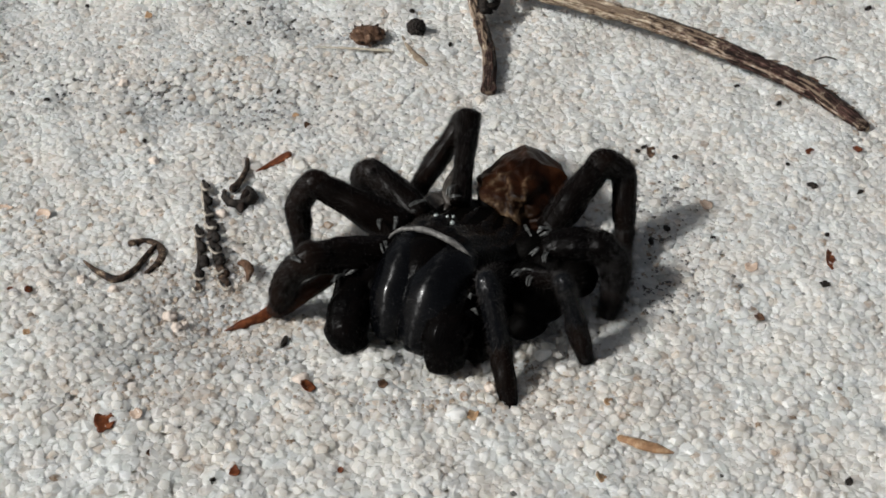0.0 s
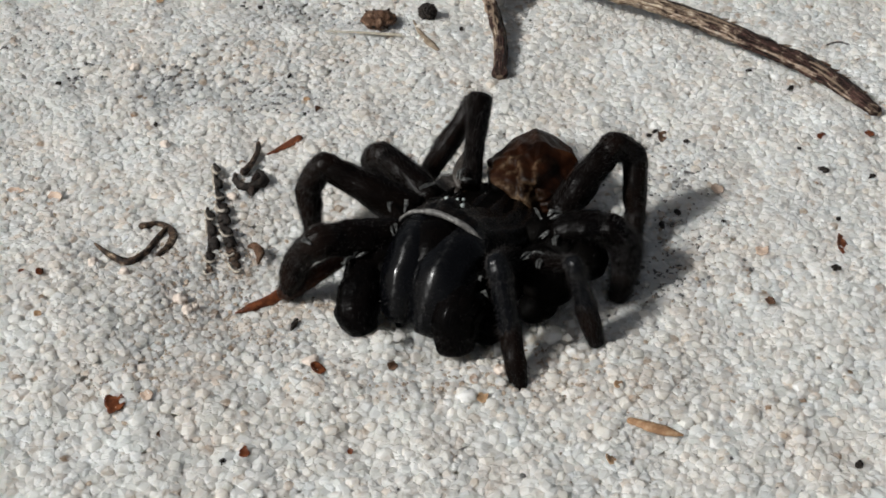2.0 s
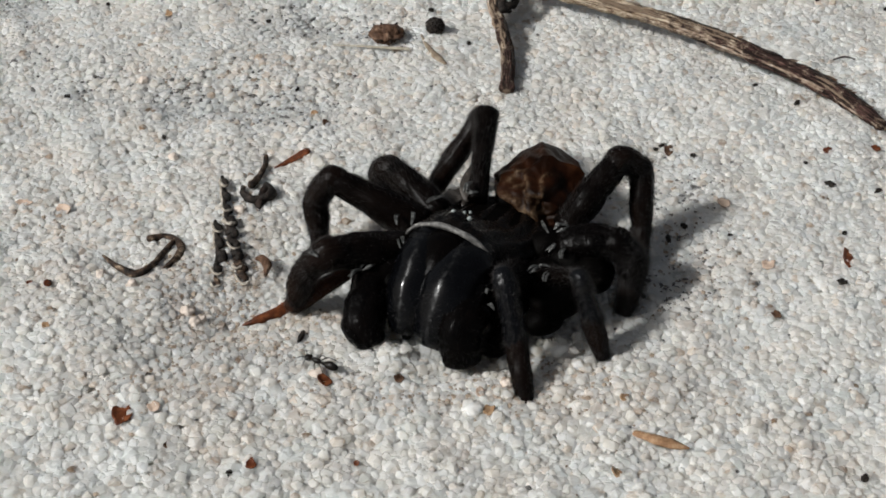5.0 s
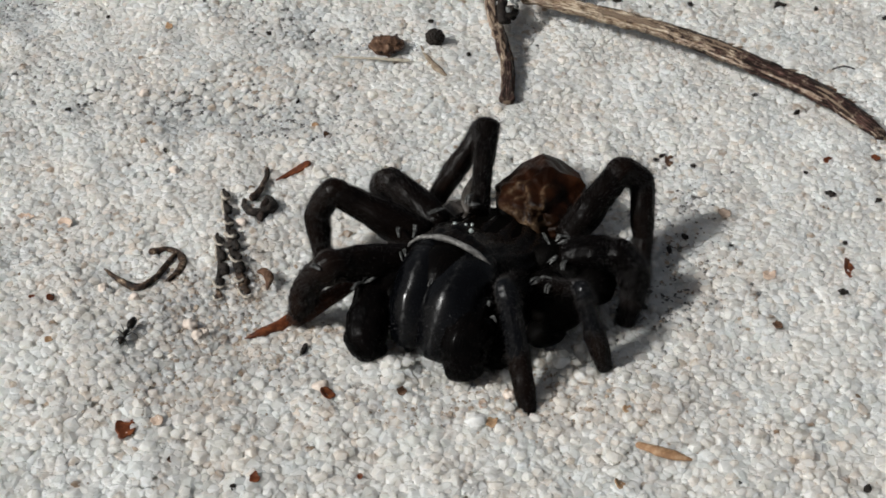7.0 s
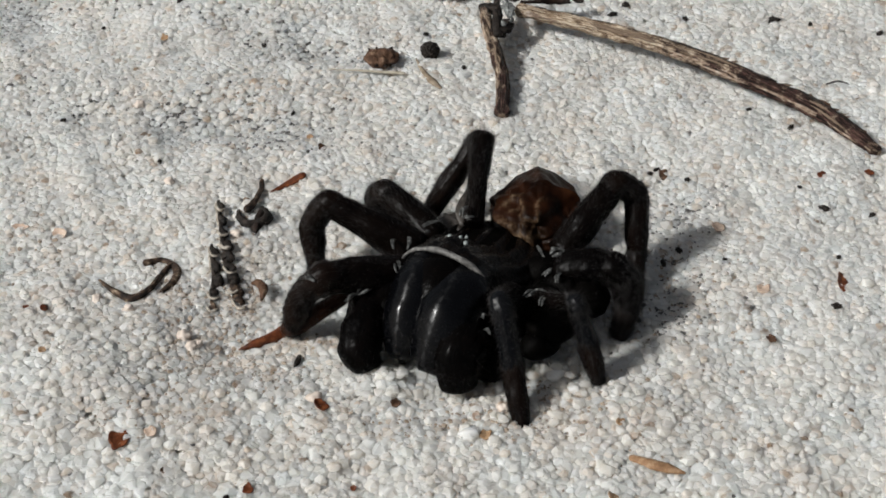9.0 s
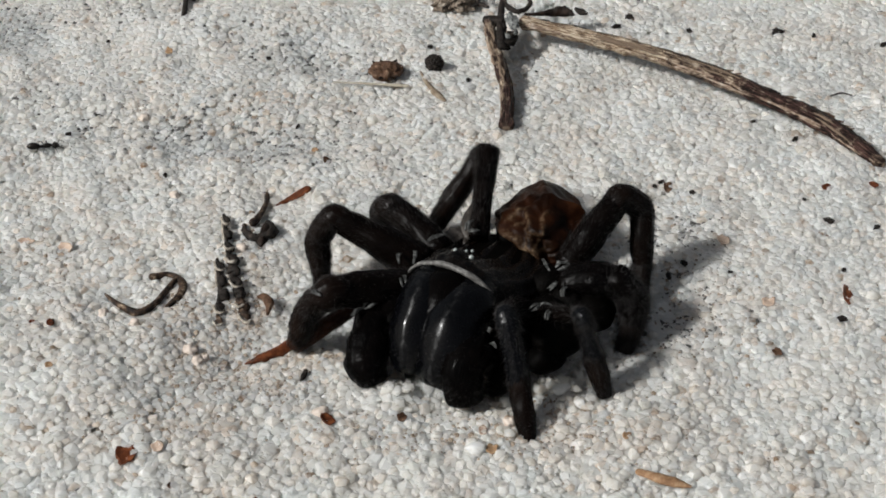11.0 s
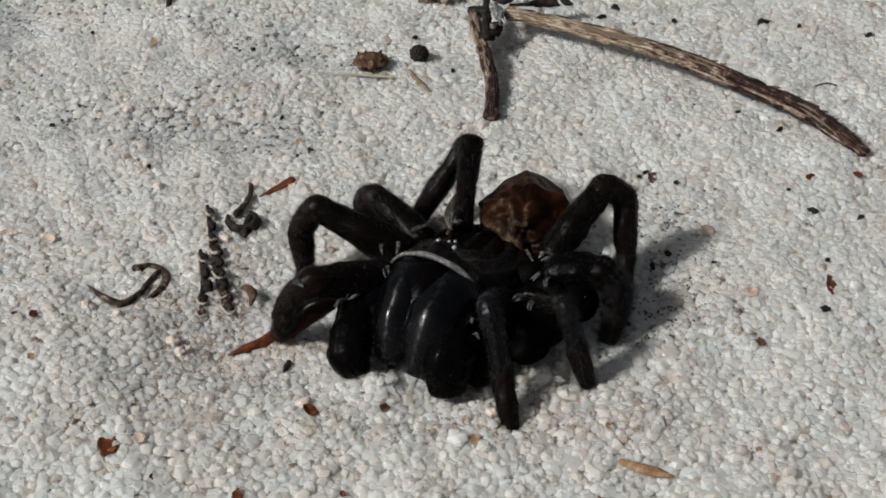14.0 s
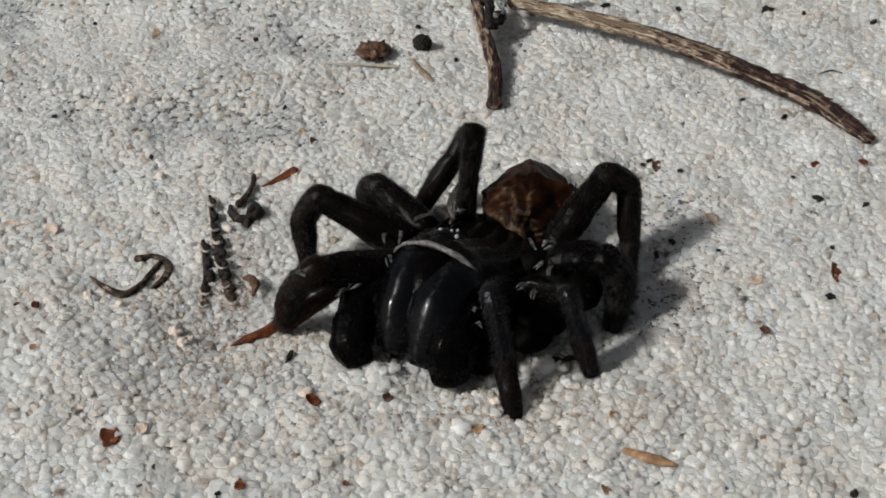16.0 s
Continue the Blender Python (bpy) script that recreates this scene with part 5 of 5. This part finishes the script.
twig("rootlet", [(3.11, 29.55, 1.75), (3.49, 28.60, 1.75), (4.16, 27.97, 1.75)], [0.18, 0.16, 0.13], "black twisted rootlet at the stick's broken end", "rootlet", 8, DARK, 0.0, 0.3)
twig("rootlet", [(4.58, 28.14, 1.55), (5.72, 28.21, 1.55), (6.84, 28.53, 1.55), (7.64, 28.45, 1.55), (8.15, 28.05, 1.55)], [0.07, 0.15, 0.32, 0.27, 0.06], "black twisted rootlet at the stick's broken end", "rootlet", 10, SCORCHED, 0.0, 0.8)
twig("rootlet", [(8.29, 29.00, 1.50), (8.66, 28.52, 1.50), (9.06, 28.29, 1.50)], [0.13, 0.26, 0.1], "black twisted rootlet at the stick's broken end", "rootlet", 8, DARK, 0.0, 0.3)


knot = thing("charred_knot", (3.4, 26.17, 0.2), "charred black knot with grey flakes at the stick's broken end", "knot")
for at, size, turn in (((3.47, 25.13, 1.4), (0.42, 0.50, 0.42), 0.3), ((3.07, 24.55, 1.2), (0.30, 0.42, 0.34), 0.9), ((2.94, 26.32, 1.6), (0.26, 0.85, 0.30), 0.1)):
    bm = bmesh.new()
    blob(bm, at, size, turn, 0.6, at[0], 2.2, 4)
    part("char", bm, DARK, knot)
for at, size, turn in (((3.64, 26.26, 2.1), (0.36, 0.95, 0.26), 0.15), ((3.28, 24.45, 2.0), (0.16, 0.24, 0.14), 0.5), ((3.85, 25.07, 1.9), (0.14, 0.22, 0.12), -0.3)):
    bm = bmesh.new()
    blob(bm, at, size, turn, 0.7, at[1], 2.6, 4)
    part("flake", bm, ASH, knot, "grey ashy flake")


def seed_husk(at):
    """A dry brown husk with a jagged crown."""
    husk = thing("seed_husk", at, "dry brown broken seed husk with jagged rim on sand", "seed husk")
    bm = bmesh.new()
    made = blob(bm, at + Vector((0, 0, 0.45)), (1.2, 1.0, 0.62), 0.2, 0.35, 2.0, 1.7, 5)
    for v in made:
        d = v.co - at
        v.co.z += 0.10 * noise.noise(d * 2.6) + 0.05 * math.sin(7.0 * d.x + 3.0 * noise.noise(d * 1.5))
    part("husk", bm, HUSK, husk)
    for k, (a, r) in enumerate(((0.1, 0.55), (0.55, 0.5), (1.0, 0.62), (1.45, 0.75), (1.9, 0.7), (2.4, 0.62), (2.95, 0.55), (3.6, 0.4), (4.4, 0.35), (5.0, 0.4), (5.6, 0.45))):
        bm = bmesh.new()
        out = Vector((math.cos(a), math.sin(a), 0))
        tube(bm, [at + out * 0.7 + Vector((0, 0, 0.40)), at + out * 1.0 + Vector((0, 0, 0.52)), at + out * (1.05 + r * 0.45) + Vector((0, 0, 0.45 + 0.14 * (k % 3)))], [0.30, 0.24, 0.03], 8, 4, 0.5, flat=0.45, seed=k)
        part("lobe", bm, SCORCHED, husk)


def spikelet(points, radii, seed, label):
    """A charred grass spike: a dark stem with scales and pale gaps between them."""
    base = Vector(points[-1])
    spike = thing("grass_spike", base, label, "grass spike", "charred grass spikes")
    bm = bmesh.new()
    path = curve_points(points, 4)
    count = len(path)
    sides = []
    for k in range(count):
        a = (path[min(k + 1, count - 1)] - path[max(k - 1, 0)]).normalized()
        sides.append(a.cross(Vector((0, 0, 1))).normalized() * -1)
    wide = [float(np.interp(k / count * (len(radii) - 1), range(len(radii)), radii)) for k in range(count)]
    tube(bm, [p - s * r * 0.7 + Vector((0, 0, -0.2)) for p, s, r in zip(path, sides, wide)], [r * 0.36 for r in wide], 9, 3, 0.8, seed=seed)
    part("stem", bm, PALE_HUSK, spike, "pale grey husk strip along the spike")
    bm = bmesh.new()
    tube(bm, [p - s * r * 0.15 for p, s, r in zip(path, sides, wide)], [r * 0.4 for r in wide], 9, 3, 0.8, seed=seed + 1)
    part("rachis", bm, DARK, spike, "black middle rib of the spike")
    rand = random.Random(seed)
    long = sum((q - p).length for p, q in zip(path, path[1:]))
    lobes = int(long / 0.98)
    for k in range(lobes):
        s = (k + 0.5) / lobes * (count - 1)
        m = int(s)
        at = path[m].lerp(path[min(m + 1, count - 1)], s - m)
        a = (path[min(m + 1, count - 1)] - path[max(m - 1, 0)]).normalized()
        r, out = wide[m], sides[m]
        bm = bmesh.new()
        bulge = rand.uniform(0.75, 1.15)
        tube(bm, [at - a * 0.40 - out * r * 0.15, at - a * 0.12 + out * r * 0.25 * bulge, at + a * 0.16 + out * r * 0.40 * bulge, at + a * 0.33 + out * r * 0.10], [r * 0.55, r * 0.95 * bulge, r * 0.85 * bulge, r * 0.40], 12, 5, 0.5, seed=k + seed)
        part("scale", bm, DARK if k < lobes - 2 else CHAR, spike)
        if rand.random() < 0.4:
            continue
        # papery edge curling round the lower side of the scale
        bm = bmesh.new()
        top, wide_edge, lean = Vector((0, 0, r * 0.8)), rand.uniform(0.07, 0.14), rand.uniform(-0.25, 0.3)
        tube(bm, [at + a * 0.05 - out * r * 0.75 + top * 0.9, at + a * (0.42 + lean * 0.3) - out * r * 0.35 + top, at + a * (0.47 + lean) + out * r * 0.45 + top * 0.9, at + a * (0.2 + lean) + out * r * 1.15 + top * 0.5], [wide_edge, wide_edge * 0.8, wide_edge, 0.03], 9, 5, 0.8, seed=k - seed)
        part("husk_edge", bm, PALE_HUSK, spike, "pale papery edge of a scale")


seed_husk(on(-5.2, 22.5, -0.1))
spikelet([(-14.61, 5.9, 0.5), (-13.88, 1.95, 0.55), (-13.2, -1.0, 0.35), (-12.5, -3.4, -0.15)], [0.26, 0.36, 0.40, 0.34], 3, "charred black grass spike with pale gaps on sand")
spikelet([(-14.5, 1.45, 0.6), (-14.05, -1.15, 0.45), (-14.0, -3.2, 0.15), (-13.84, -5.15, -0.2)], [0.28, 0.37, 0.34, 0.22], 8, "shorter charred black grass spike lying on sand")
bm = bmesh.new()
blob(bm, on(-1.85, 23.45, 0.45), (0.64, 0.62, 0.56), 0, 0.28, 4.0, 5.5, 5)
solo("seed", bm, DARK, on(-1.85, 23.45), "round rough black seed lying on sand", "seed")
bm = bmesh.new()
blob(bm, on(-0.5, 31.8, 0.5), (1.5, 1.0, 0.75), 0.1, 0.8, 7.0, 3.6, 5)
solo("seed_pod", bm, GREY, on(-0.5, 31.8), "rough grey-brown crumbling pod on sand", "seed pod")
scrap = thing("husk_scrap", on(-12.3, 4.3), "broken dark brown husk cup holding sand", "husk scrap")
bm = bmesh.new()
tube(bm, [(-13.34, 4.92, 0.50), (-13.21, 4.27, 0.40), (-12.62, 3.77, 0.35), (-11.93, 3.82, 0.40), (-11.50, 4.47, 0.50), (-11.89, 5.07, 0.60)], [0.12, 0.24, 0.28, 0.34, 0.3, 0.14], 10, 6, 0.7, seed=2.0)
part("rim", bm, DARK, scrap)
bm = bmesh.new()
tube(bm, [(-11.83, 4.88, 0.35), (-12.04, 4.17, 0.30), (-12.11, 3.46, 0.25), (-12.16, 3.10, 0.10)], [0.3, 0.38, 0.28, 0.1], 10, 5, 0.8, seed=5.0)
part("flap", bm, SCORCHED, scrap, "torn brown flap of husk")
for x, y, a, b, turn in ((2.27, -9.9, 0.30, 0.5, -0.2), (0.75, -14.0, 0.58, 0.42, 0.2), (5.4, -9.3, 0.55, 0.4, 0.3), (6.4, -10.4, 0.3, 0.4, 1.0)):
    bm = bmesh.new()
    blob(bm, on(x, y, 0.18), (0.9 * a, 0.9 * b, 0.3), turn, 0.45, x, 1.5, 3)
    solo("quartz_grain", bm, SAND, on(x, y), "large bright white quartz grain", "quartz grain", "large bright grains")

for x, y, a, b in ((-15.21, -6.40, 0.42, 0.45), (-14.70, -7.19, 0.40, 0.35), (-14.32, -6.92, 0.30, 0.30), (-20.49, -3.62, 0.40, 0.35), (-18.56, -4.59, 0.35, 0.30), (-13.22, 2.77, 0.40, 0.38), (-7.57, -11.13, 0.45, 0.50), (2.52, -11.99, 0.40, 0.35), (-21.20, 16.81, 0.40, 0.35), (-18.04, 8.33, 0.35, 0.40)):
    bm = bmesh.new()
    blob(bm, on(x, y, 0.12), (0.85 * a, 0.85 * b, 0.26), x, 0.5, x, 1.5, 3)
    solo("quartz_grain", bm, PINK, on(x, y), "pinkish tan stained quartz grain", "quartz grain", "stained grains")


def motions():
    for key, rows in ANT_ROWS.items():
        ant, legs = ANTS[key]
        walk(ant, [(t, Matrix.Translation(on(x, y, -0.05) * MM) @ Matrix.Rotation(radians(a), 4, "Z")) for t, x, y, a in rows])
        # legs swing in two sets of three while the ant is on its way
        begin, end = rows[1][0], rows[-2][0]
        beats = np.arange(max(0.1, begin), min(15.9, end), 0.1)
        for k, leg in enumerate(legs):
            swing = 1 if k % 2 else -1
            steps = [(0.0, pose(0, 0, 0))] + [(float(round(t, 2)), pose(0, 0, 0, 0, 0, swing * (9 if i % 2 else -9))) for i, t in enumerate(beats)] + [(16.0, pose(0, 0, 0))]
            walk(leg, steps)


build_sand()
motions()
